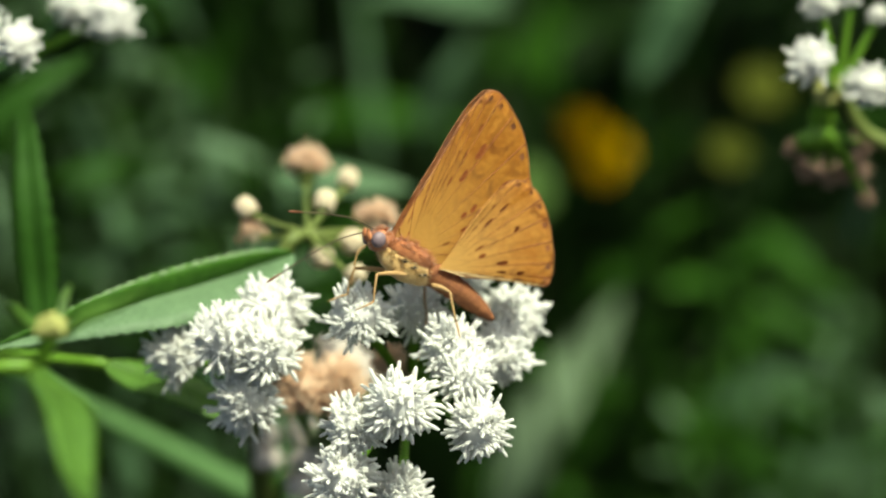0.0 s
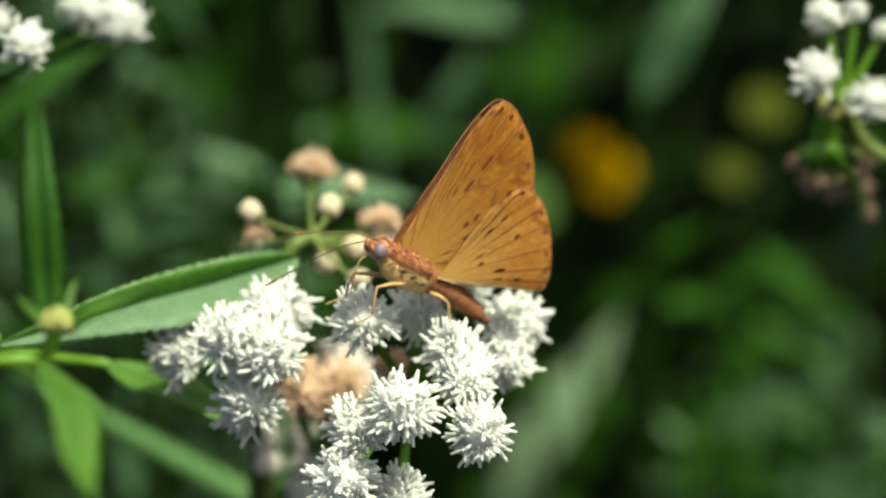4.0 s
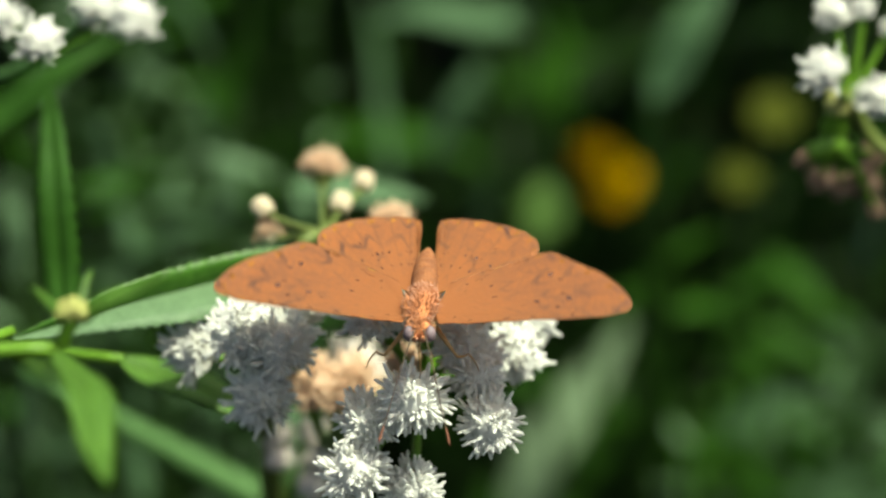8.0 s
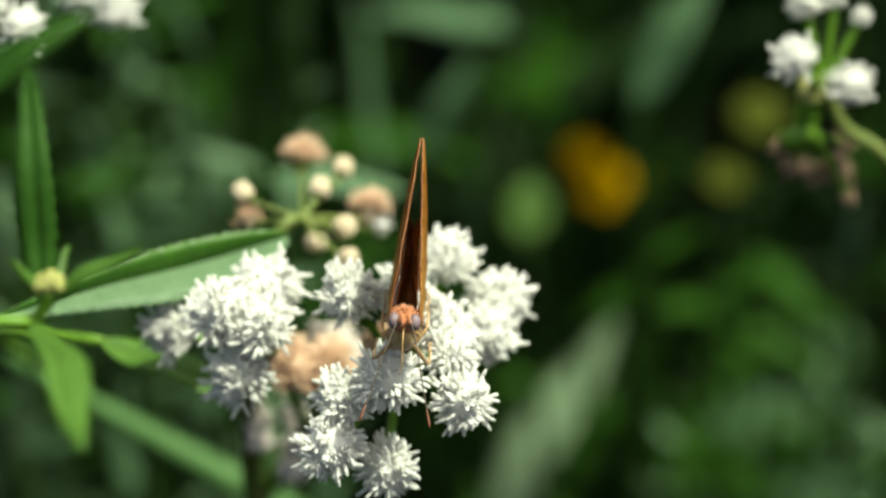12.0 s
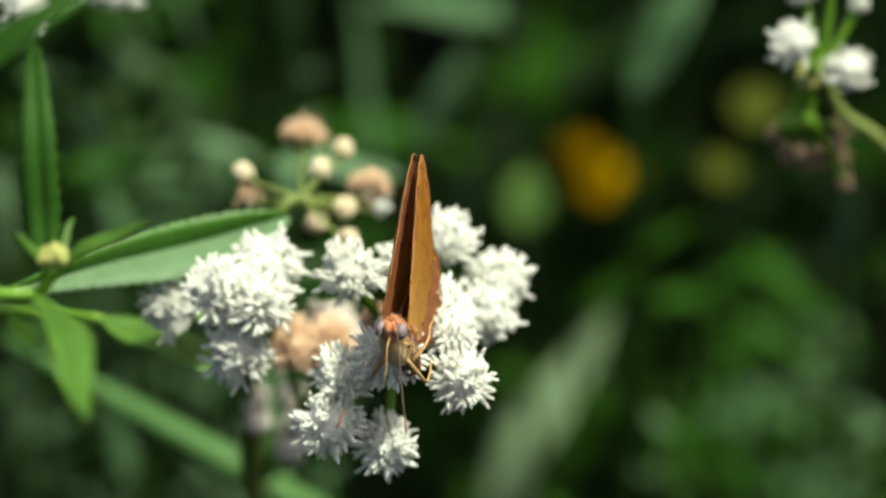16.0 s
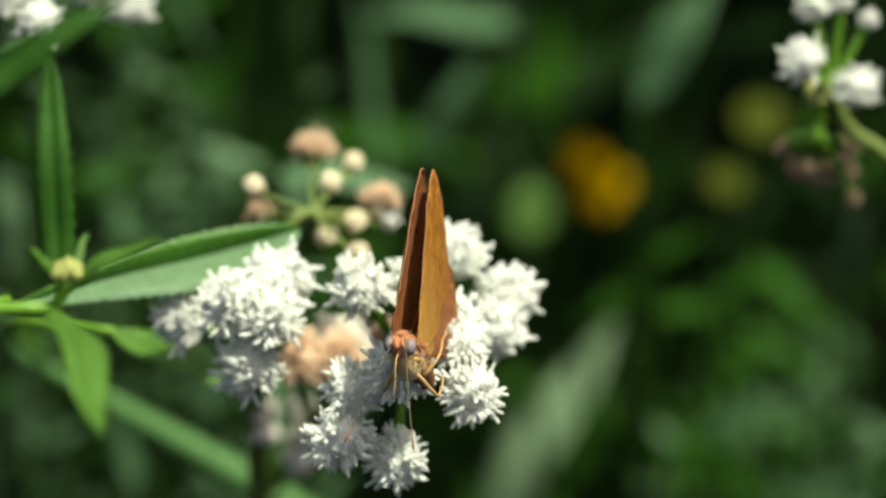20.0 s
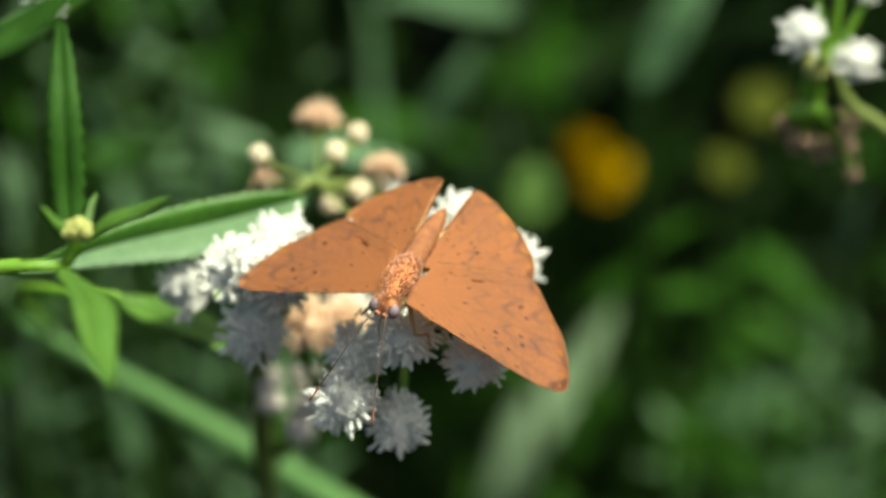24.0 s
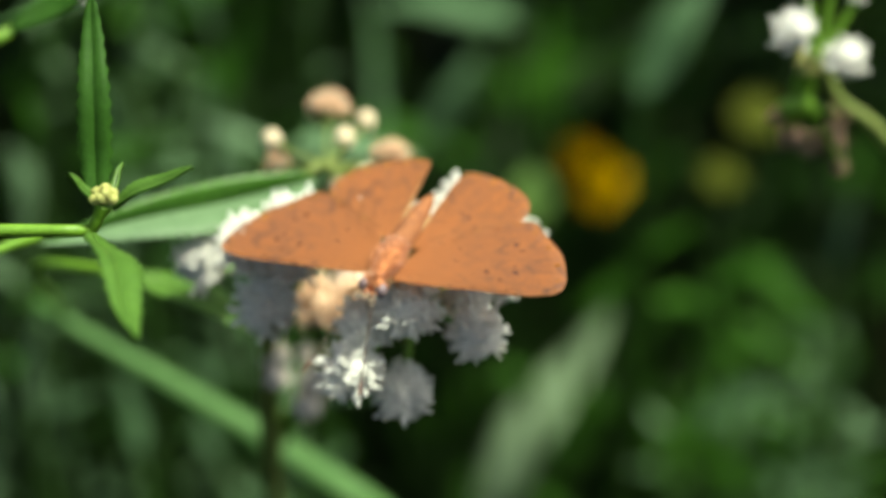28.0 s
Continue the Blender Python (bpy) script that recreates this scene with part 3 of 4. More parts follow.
def wing_points(outline, base, rays, rings, pleat):
    """Places on a pleated wing: rays from the root to the rim, rings outwards; x forward, y outward."""
    rim = along([(x, y, 0) for x, y in outline], rays)
    rows = []
    for i, p in enumerate(rim):
        row = []
        for j in range(rings + 1):
            f = j / rings
            q = Vector((*base, 0)).lerp(p, f)
            sag = 0.12 * f * f * math.sin(math.pi * i / rays) - 0.25 * f * (1 - f)
            q.z = sag + pleat * (0.15 * f + 0.85 * f * f) * (1 - 0.9 * f ** 6) * (1 if i % 2 else -1) * (1 if 0 < i < rays else 0)
            row.append(q * MM)
        rows.append(row)
    return rows


def wing(parent, name, outline, base, side, dashes, label, seed, rays=26, rings=12, under=False):
    """A wing with a rusty upper and an ochre lower side, its veins, dashes and fringe; side 1 is the insect's left."""
    rnd = random.Random(seed)
    rows = wing_points(outline, base, rays, rings, 0.46 if under else 0.36)
    bm = bmesh.new()
    lift = -0.12 * MM if under else 0.0
    thick = 0.035 * MM
    flip = lambda q, dz: (q.x, q.y * side, q.z + dz + lift)
    sheets = [[[bm.verts.new(flip(q, s * thick)) for q in row] for row in rows] for s in (1, -1)]
    for k, sheet in enumerate(sheets):
        for i in range(rays):
            for j in range(rings):
                f = [sheet[i][j], sheet[i][j + 1], sheet[i + 1][j + 1], sheet[i + 1][j]]
                if j == 0:
                    f = [sheet[i][0], sheet[i][1], sheet[i + 1][1]]
                f = f if (k == 0) != (side > 0) else f[::-1]
                bm.faces.new(f).material_index = 2 if under and i >= rays - (7 if k else 5) else k
    for i in range(rays):
        bm.faces.new((sheets[0][i][-1], sheets[0][i + 1][-1], sheets[1][i + 1][-1], sheets[1][i][-1]))
    me = mesh_of(bm, WING_UP)
    me.materials.append(HIND_LOW if under else WING_LOW)
    me.materials.append(WING_PALE)
    w = part(name, me, parent, None, label)
    bm = bmesh.new()
    for i in range(1, rays, 2):
        pts = [Vector(flip(q, -0.06 * MM)) for q in rows[i][3:]]
        tube(bm, pts, (0.006 * MM, 0.03 * MM, 0.06 * MM, 0.075 * MM), 5, rings)
    part("vein_net", mesh_of(bm, VEIN), w, None, "", "stuff")
    bm = bmesh.new()
    for i in range(1, rays - 1):
        for f in dashes:
            if rnd.random() < 0.25:
                continue
            j = min(rings - 1, max(1, int(f * rings + rnd.uniform(-0.4, 0.4))))
            a, b, c, d = rows[i][j], rows[i + 1][j], rows[i][j + 1], rows[i + 1][j + 1]
            for s in (1, -1):
                wide, tall = (rnd.uniform(0.14, 0.26), rnd.uniform(0.14, 0.26)) if s > 0 else (rnd.uniform(0.34, 0.52), rnd.uniform(0.3, 0.75))
                if (s > 0 and rnd.random() < 0.5) or (s < 0 and (i % 2 or rnd.random() < 0.2)):
                    continue
                vs = []
                for k in range(8):
                    g = math.tau * k / 8
                    e, f = 0.5 + wide * math.cos(g) * rnd.uniform(0.75, 1.0), 0.5 + tall * math.sin(g) * rnd.uniform(0.7, 1.2)
                    vs.append(bm.verts.new(flip(a.lerp(b, e).lerp(c.lerp(d, e), f), s * 0.045 * MM)))
                bm.faces.new(vs).material_index = 0 if s < 0 else 1
    me = mesh_of(bm, MARK)
    me.materials.append(MARK_FAINT)
    part("dash_pattern", me, w, None, "", "stuff")
    bm = bmesh.new()
    tube(bm, [Vector(flip(row[-1], 0)) for row in rows[3:]], (0.06 * MM, 0.06 * MM), 5, 3 * rays)
    part("fringe", mesh_of(bm, FRINGE), w)
    return w


FORE = ((2.7, 0.5), (2.6, 3.5), (2.2, 8.0), (1.9, 12.6), (1.2, 15.4), (0.2, 16.3), (-1.5, 15.9), (-4.2, 14.3), (-6.5, 11.6), (-8.0, 9.3), (-5.9, 5.2), (-3.4, 1.2))
HIND = ((-3.2, 4.7), (-5.4, 8.8), (-7.4, 9.9), (-9.5, 9.2), (-11.2, 7.3), (-12.6, 4.6), (-12.9, 2.7), (-12.2, 1.9), (-8.5, 1.2), (-4.4, 0.2))


FEELERS = []
LEGS = []


def build_butterfly():
    ob = new("butterfly")
    ob.empty_display_size = 0.002
    tagged(ob, "rusty orange butterfly with brown-dashed wings feeding on white flowers", "butterfly")
    WORLD_AT[ob] = Matrix()
    bm = bmesh.new()
    ball(bm, (0.6 * MM, 0, 0.45 * MM), (2.6 * MM, 1.3 * MM, 1.05 * MM), None, 20, 14)
    for v in bm.verts:
        v.co += v.normal * 0.1 * MM * noise.noise(v.co * 2500)
    part("thorax", mesh_of(bm, FUR), ob)
    bm = bmesh.new()
    ball(bm, (0.3 * MM, 0, -0.6 * MM), (2.9 * MM, 1.1 * MM, 1.35 * MM), None, 18, 12)
    for v in bm.verts:
        v.co += v.normal * 0.12 * MM * noise.noise(v.co * 2500)
    breast = part("breast", mesh_of(bm, FUR_PALE), ob, None, "cream furry underside")
    for y in (1, -1):
        for k in range(3):
            bm = bmesh.new()
            ball(bm, ((1.1 - 1.1 * k) * MM, y * 1.1 * MM, (-0.4 - 0.12 * k) * MM), (0.42 * MM, 0.12 * MM, 0.16 * MM), Matrix.Rotation(0.5, 4, "Y"), 8, 6)
            part("dark_patch", mesh_of(bm, BLACK), breast)
    bm = bmesh.new()
    tube(bm, [(-1.6 * MM, 0, 0.0), (-5.5 * MM, 0, -0.1 * MM), (-9.9 * MM, 0, -0.7 * MM)], [r * MM for r in (1.05, 1.12, 1.12, 1.05, 0.92, 0.7, 0.25)], 16, 30)
    for v in bm.verts:
        s = (v.co.x / MM / 1.15) % 1.0
        v.co.y *= 1 + 0.09 * (s - 0.5)
        v.co.z *= 1 + 0.09 * (s - 0.5)
    part("abdomen", mesh_of(bm, BELLY), ob)
    rnd = random.Random(3)
    for name, centre, size, mat, n, up in (("fur_coat", (0.6, 0, 0.45), (2.6, 1.3, 1.05), FUR, 420, 1), ("breast_fur", (0.3, 0, -0.6), (2.9, 1.1, 1.35), FUR_PALE, 520, -1), ("crest", (3.7, 0, 0.2), (0.8, 0.9, 0.9), FUR, 120, 1)):
        bm = bmesh.new()
        for _ in range(n):
            d = Vector((rnd.gauss(0, 1), rnd.gauss(0, 1), rnd.gauss(0, 1))).normalized()
            d.z = abs(d.z) * up if up > 0 else -abs(d.z) + 0.35
            p = Vector([c + k * q for c, k, q in zip(centre, size, d)]) * MM
            q = p + (d + Vector((-0.8, rnd.uniform(-0.3, 0.3), rnd.uniform(-0.3, 0.3)))).normalized() * MM * rnd.uniform(0.35, 0.7)
            tube(bm, [p, q], (0.045 * MM, 0.012 * MM), 3, 1)
        part(name, mesh_of(bm, mat), ob, None, "", "stuff")
    bm = bmesh.new()
    ball(bm, (3.7 * MM, 0, 0.1 * MM), (0.85 * MM, 1.05 * MM, 0.95 * MM), None, 14, 10)
    for v in bm.verts:
        v.co += v.normal * 0.1 * MM * noise.noise(v.co * 3000)
    head = part("head", mesh_of(bm, FUR), ob)
    for y in (1, -1):
        bm = bmesh.new()
        ball(bm, (4.1 * MM, y * 0.85 * MM, 0.05 * MM), (0.66 * MM, 0.5 * MM, 0.7 * MM), None, 16, 12)
        part("eye", mesh_of(bm, EYE), head, None, "grey-violet compound eye")
        bm = bmesh.new()
        tube(bm, [(4.3 * MM, y * 0.3 * MM, -0.3 * MM), (4.9 * MM, y * 0.35 * MM, 0.0), (5.2 * MM, y * 0.3 * MM, 0.5 * MM)], [0.22 * MM, 0.25 * MM, 0.1 * MM], 7, 6)
        part("palp", mesh_of(bm, FUR), head)
        bm = bmesh.new()
        root = Vector((4.4, y * 0.35, 0.7)) * MM
        pts = [root, root + Vector((2.7, y * 0.8, -1.3)) * MM, root + Vector((5.3, y * 1.6, -3.4)) * MM, root + Vector((7.0, y * 2.2, -5.0)) * MM]
        tube(bm, pts, [0.06 * MM, 0.055 * MM, 0.05 * MM, 0.06 * MM], 6, 26)
        antenna = part("antenna", mesh_of(bm, HORN), head)
        FEELERS.append((antenna, root, y))
        bm = bmesh.new()
        d = pts[3] - pts[2]
        tube(bm, [pts[3] - d * 0.1, pts[3] + d * 0.25, pts[3] + d * 0.5], [0.06 * MM, 0.1 * MM, 0.11 * MM, 0.04 * MM], 7, 8)
        part("club", mesh_of(bm, RUST), antenna, None, "rust-red tip")
    bm = bmesh.new()
    tube(bm, [(4.3 * MM, 0, -0.5 * MM), (4.9 * MM, 0, -1.6 * MM), (4.5 * MM, 0.1 * MM, -3.2 * MM), (4.0 * MM, 0, -4.4 * MM)], [0.08 * MM, 0.07 * MM, 0.05 * MM], 6, 12)
    part("proboscis", mesh_of(bm, SHANK), head)
    for y in (1, -1):
        for joints in (((0.4, 0.9, -1.4), (3.4, 2.0, -2.7), (2.7, 2.4, -4.9), (4.0, 2.6, -6.3)), ((-2.4, 0.9, -1.0), (-3.6, 2.2, -0.9), (-5.2, 2.6, -2.9), (-6.3, 2.9, -4.3))):
            a, b, c, d = [Vector((p, q * y, r)) * MM for p, q, r in joints]
            bm = bmesh.new()
            tube(bm, [a, a.lerp(b, 0.5) + Vector((0, 0, 0.12 * MM)), b], [0.2 * MM, 0.23 * MM, 0.18 * MM, 0.12 * MM], 8, 8)
            leg = part("leg", mesh_of(bm, SHANK), ob)
            LEGS.append((leg, a, y, joints[0][0] > 0))
            bm = bmesh.new()
            tube(bm, [b, b.lerp(c, 0.5) + Vector((0.1 * MM, 0.1 * MM * y, 0)), c], [0.12 * MM, 0.1 * MM, 0.09 * MM], 6, 8)
            part("shin", mesh_of(bm, SHANK), leg)
            bm = bmesh.new()
            tube(bm, [c, c.lerp(d, 0.5) + Vector((0, 0.15 * MM * y, 0)), d], [0.09 * MM, 0.07 * MM, 0.04 * MM], 6, 8)
            part("foot", mesh_of(bm, SHANK), leg)
    wings = []
    for side, word in ((1, "left"), (-1, "right")):
        f = wing(ob, word + "_forewing", FORE, (1.0, 0.0), side, (0.44, 0.58, 0.76), "rust-orange forewing with brown dashes", 5)
        h = wing(ob, word + "_hindwing", HIND, (-1.6, 0.1), side, (0.4, 0.55, 0.72), "rust-orange hindwing with brown dashes", 9, under=True)
        wings.append((f, h))
    return ob, wings


butterfly, WINGS = build_butterfly()

# seconds; thorax in millimetres right, up, away; heading; back; opening of the left and right wings from the upright, and for spread wings their swing forward and the hindwings', in degrees
POSES = (
    (0, (-1.9, -0.1, 1.6), (-0.70, 0.54, -0.47), (0.465, 0.87, 0.14), 0.2, 0.2),
    (3.5, (-2.0, -0.1, 1.6), (-0.67, 0.52, -0.53), (0.51, 0.86, 0.10), 0.2, 0.2),
    (5.5, (-3.4, -2.0, -0.8), (-0.75, 0.13, -0.65), (0.47, 0.75, -0.46), 0, 0),
    (6.5, (-3.4, -2.0, -0.8), (-0.73, 0.13, -0.67), (0.47, 0.75, -0.46), 0, 0),
    (6.8, (-2.7, -2.4, -2.5), (-0.46, -0.15, -0.86), (0.43, 0.82, -0.38), 1, 1),
    (7.0, (-2.4, -2.0, -3.9), (-0.42, -0.22, -0.88), (0.40, 0.80, -0.43), 2, 2),
    (7.1, (-2.2, -2.3, -3.9), (-0.36, -0.26, -0.90), (0.38, 0.82, -0.41), 8, 8),
    (7.2, (-1.9, -2.6, -4.2), (-0.24, -0.30, -0.92), (0.37, 0.84, -0.39), 25, 18),
    (7.3, (-1.4, -2.9, -7.7), (-0.12, -0.33, -0.94), (0.35, 0.87, -0.35), 60, 56, 16, 7),
    (7.4, (-1.6, -3.3, -7.2), (-0.12, -0.42, -0.90), (0.28, 0.85, -0.43), 119, 118, 0, -8),
    (7.5, (-1.7, -3.5, -7.3), (-0.128, -0.466, -0.875), (0.232, 0.844, -0.484), 120, 120, -1.5, -8.2),
    (7.8, (-1.9, -3.9, -6.3), (-0.08, -0.51, -0.86), (0.09, 0.84, -0.52), 102, 100, 0, -9),
    (8, (-2.1, -4.1, -6.8), (-0.046, -0.540, -0.841), (0.010, 0.841, -0.541), 88.3, 85.8, 0.4, -9.5),
    (8.1, (-1.9, -4.2, -3.6), (-0.04, -0.54, -0.84), (0.05, 0.84, -0.54), 30, 30),
    (8.2, (-1.9, -5.8, -3.0), (0.0, -0.15, -0.99), (0.07, 0.98, -0.15), 4, 4),
    (8.4, (-1.9, -6.9, -6.5), (0.05, 0.17, -0.99), (0.07, 0.98, 0.17), -4.2, -4.7),
    (9, (-1.9, -6.9, -6.5), (0.05, 0.17, -0.99), (0.07, 0.98, 0.17), -4.2, -4.7),
    (11.5, (-1.4, -7.1, -6.5), (0.05, 0.13, -0.99), (0.09, 0.99, 0.13), -4.1, -4.8),
    (13.5, (-1.8, -10.7, -11.5), (-0.10, 0.24, -0.96), (0.12, 0.95, 0.24), -4.6, -1.4),
    (17, (-1.8, -10.7, -11.5), (-0.14, 0.24, -0.96), (0.13, 0.95, 0.24), -4.8, -0.4),
    (20.5, (-1.8, -10.7, -11.5), (-0.19, 0.22, -0.95), (0.13, 0.95, 0.22), -4.6, 0.4),
    (22.5, (-1.8, -10.7, -11.5), (-0.23, 0.20, -0.94), (0.13, 0.95, 0.20), -4.4, 1.8),
    (22.7, (-1.6, -6.5, -3.3), (-0.14, -0.60, -0.77), (0.02, 0.78, -0.62), 5, 18),
    (22.8, (-1.8, -6.5, -3.5), (-0.18, -0.60, -0.77), (0.03, 0.75, -0.65), 25, 40),
    (22.9, (-1.9, -6.5, -8.2), (-0.21, -0.64, -0.74), (0.04, 0.74, -0.67), 96, 98, 1, -7),
    (23, (-2.0, -6.7, -8.6), (-0.230, -0.655, -0.720), (0.055, 0.730, -0.681), 114.6, 119.5, 0.5, -6.5),
    (24, (-2.8, -7.0, -8.5), (-0.36, -0.65, -0.67), (0.11, 0.68, -0.72), 113.5, 121.5, 2, -4),
    (25, (-3.0, -7.4, -8.5), (-0.402, -0.650, -0.645), (0.130, 0.657, -0.742), 112.6, 122.5, 3, -2.8),
    (26, (-3.0, -7.3, -8.5), (-0.402, -0.645, -0.65), (0.12, 0.665, -0.735), 112.6, 122, 3, -3),
    (27, (-3.0, -7.2, -8.3), (-0.39, -0.65, -0.65), (0.08, 0.68, -0.725), 110, 118, 1, -5),
    (27.6, (-3.5, -7.0, -7.6), (-0.37, -0.66, -0.65), (0.02, 0.70, -0.71), 101, 107, -3, -9),
    (28, (-4.5, -7.6, -5.6), (-0.368, -0.661, -0.653), (0.100, 0.672, -0.734), 71, 111, -3, -9),
)


def body_pose(place, heading, back):
    z = direction(*back)
    x = direction(*heading)
    x = (x - z * x.dot(z)).normalized()
    m = Matrix((x, z.cross(x), z)).transposed().to_4x4()
    m.translation = spot(*place)
    return m


# ---- a small striped bee that darts past ----
BEE_DARK = material("bee_dark", (0.03, 0.028, 0.025), (0.015, 0.014, 0.012), 0.5, 1500)
BEE_BAND = material("bee_band", (0.5, 0.48, 0.2), (0.36, 0.34, 0.14), 0.7, 1500)
BEE_WING = material("bee_wing", (0.4, 0.4, 0.42), (0.3, 0.3, 0.32), 0.3, 900, 0.5)


def build_bee():
    ob = new("bee")
    ob.empty_display_size = 0.002
    tagged(ob, "small dark bee with pale yellow bands in flight", "bee")
    WORLD_AT[ob] = Matrix()
    for name, x, size, mat in (("head", 1.75, (0.5, 0.6, 0.55), BEE_DARK), ("thorax", 0.7, (0.8, 0.72, 0.7), BEE_DARK), ("collar", 0.0, (0.28, 0.62, 0.6), BEE_BAND), ("abdomen", -1.3, (1.4, 0.66, 0.62), BEE_DARK), ("band", -0.9, (0.2, 0.68, 0.64), BEE_BAND), ("band", -1.7, (0.16, 0.62, 0.58), BEE_BAND)):
        bm = bmesh.new()
        ball(bm, (x * MM, 0, 0), [c * MM for c in size], None, 12, 9)
        part(name, mesh_of(bm, mat), ob)
    blade = leaf_mesh(2.3 * MM, 0.8 * MM, BEE_WING, 3, 0.02, 0, 0, thick=0.03 * MM, steps=8)
    for side in (1, -1):
        part("wing", blade, ob, pose(0.5 * MM, side * 0.4 * MM, 0.5 * MM, side * 20, 4, side * 140))
        for k in range(3):
            bm = bmesh.new()
            x = (1.1 - 0.55 * k) * MM
            tube(bm, [(x, side * 0.4 * MM, -0.5 * MM), (x - 0.3 * MM, side * 0.8 * MM, -0.9 * MM), (x - 0.8 * MM, side * 0.6 * MM, -1.3 * MM)], (0.09 * MM, 0.07 * MM, 0.04 * MM), 5, 5)
            part("leg", mesh_of(bm, BEE_DARK), ob)
    return ob


bee = build_bee()
# seconds; place in millimetres right, up, away; heading
BEE_WAY = (
    (0, (420, -40, 260), (-1, 0.2, -0.4)),
    (22.4, (420, -40, 260), (-1, 0.2, -0.4)),
    (22.9, (73.7, -35.5, -0.2), (-0.9, 0.42, -0.1)),
    (22.967, (27.5, -12.4, -10.2), (-0.88, 0.4, -0.2)),
    (23.0, (26.7, -12.0, -10.2), (-0.88, 0.4, -0.2)),
    (23.033, (26.0, -11.7, -10.2), (-0.8, 0.5, -0.2)),
    (23.1, (75, 20, 4), (0.4, 0.8, 0.3)),
    (23.7, (420, 160, 260), (0.9, 0.3, 0.3)),
    (28, (420, 160, 260), (0.9, 0.3, 0.3)),
)

# ---- the herbage behind ----
def big_leaf(name, base, tip, face, width, mat, label, seed=1, fold=12, bend=0.1):
    """A single long leaf on its own thin stalk from the ground."""
    a, b = spot(*base), spot(*tip)
    foot = Vector((a.x + 0.01, a.y + 0.02, 0))
    t = thing(name, foot, label, "plant")
    part("leaf", leaf_mesh((b - a).length, width, mat, fold, bend, 0, 0, seed=seed, thick=0.0005, steps=16), t, leaf_pose(a, b, direction(*face)))
    stalk(t, [foot, foot.lerp(a, 0.5) + Vector((0.01, 0.02, 0)), a], (0.0016, 0.0012, 0.001), STEM_SHADE)
    return t


big_leaf("grass_blade", (-15.0, 18, 400), (-21, 68, 400), (0.35, 0.5, -0.8), 0.0038, LEAF_GREY, "grey-green upright grass blade", 1)
big_leaf("grass_blade", (16, 53, 350), (-18, 57.5, 350), (0, 0.8, -0.6), 0.012, LEAF_GREY, "pale grey-green blade lying level", 2)
big_leaf("grass_blade", (41, 33, 300), (56, 60, 300), (-0.2, 0.6, -0.7), 0.011, LEAF_GREY, "grey-green slanting grass blade", 3)
big_leaf("grass_blade", (11, -71, 420), (44, -12, 420), (-0.2, 0.6, -0.7), 0.016, LEAF_SILVER, "broad pale green slanting blade", 4)
big_leaf("broad_leaf", (-22, 10, 120), (-3, 8.6, 120), (0, 0.8, -0.6), 0.0065, LEAF_DIM, "pale oval leaf behind the buds", 5)
big_leaf("grass_blade", (-5, 26, 400), (10, 54, 400), (-0.2, 0.6, -0.7), 0.0085, LEAF_GREY, "grey-green slanting grass blade", 6)
big_leaf("broad_leaf", (18.6, 5.4, 330), (20.4, 19.2, 330), (0, 0.7, -0.7), 0.0112, LEAF_LIME, "yellow-green broad leaf behind the flowers", 8)
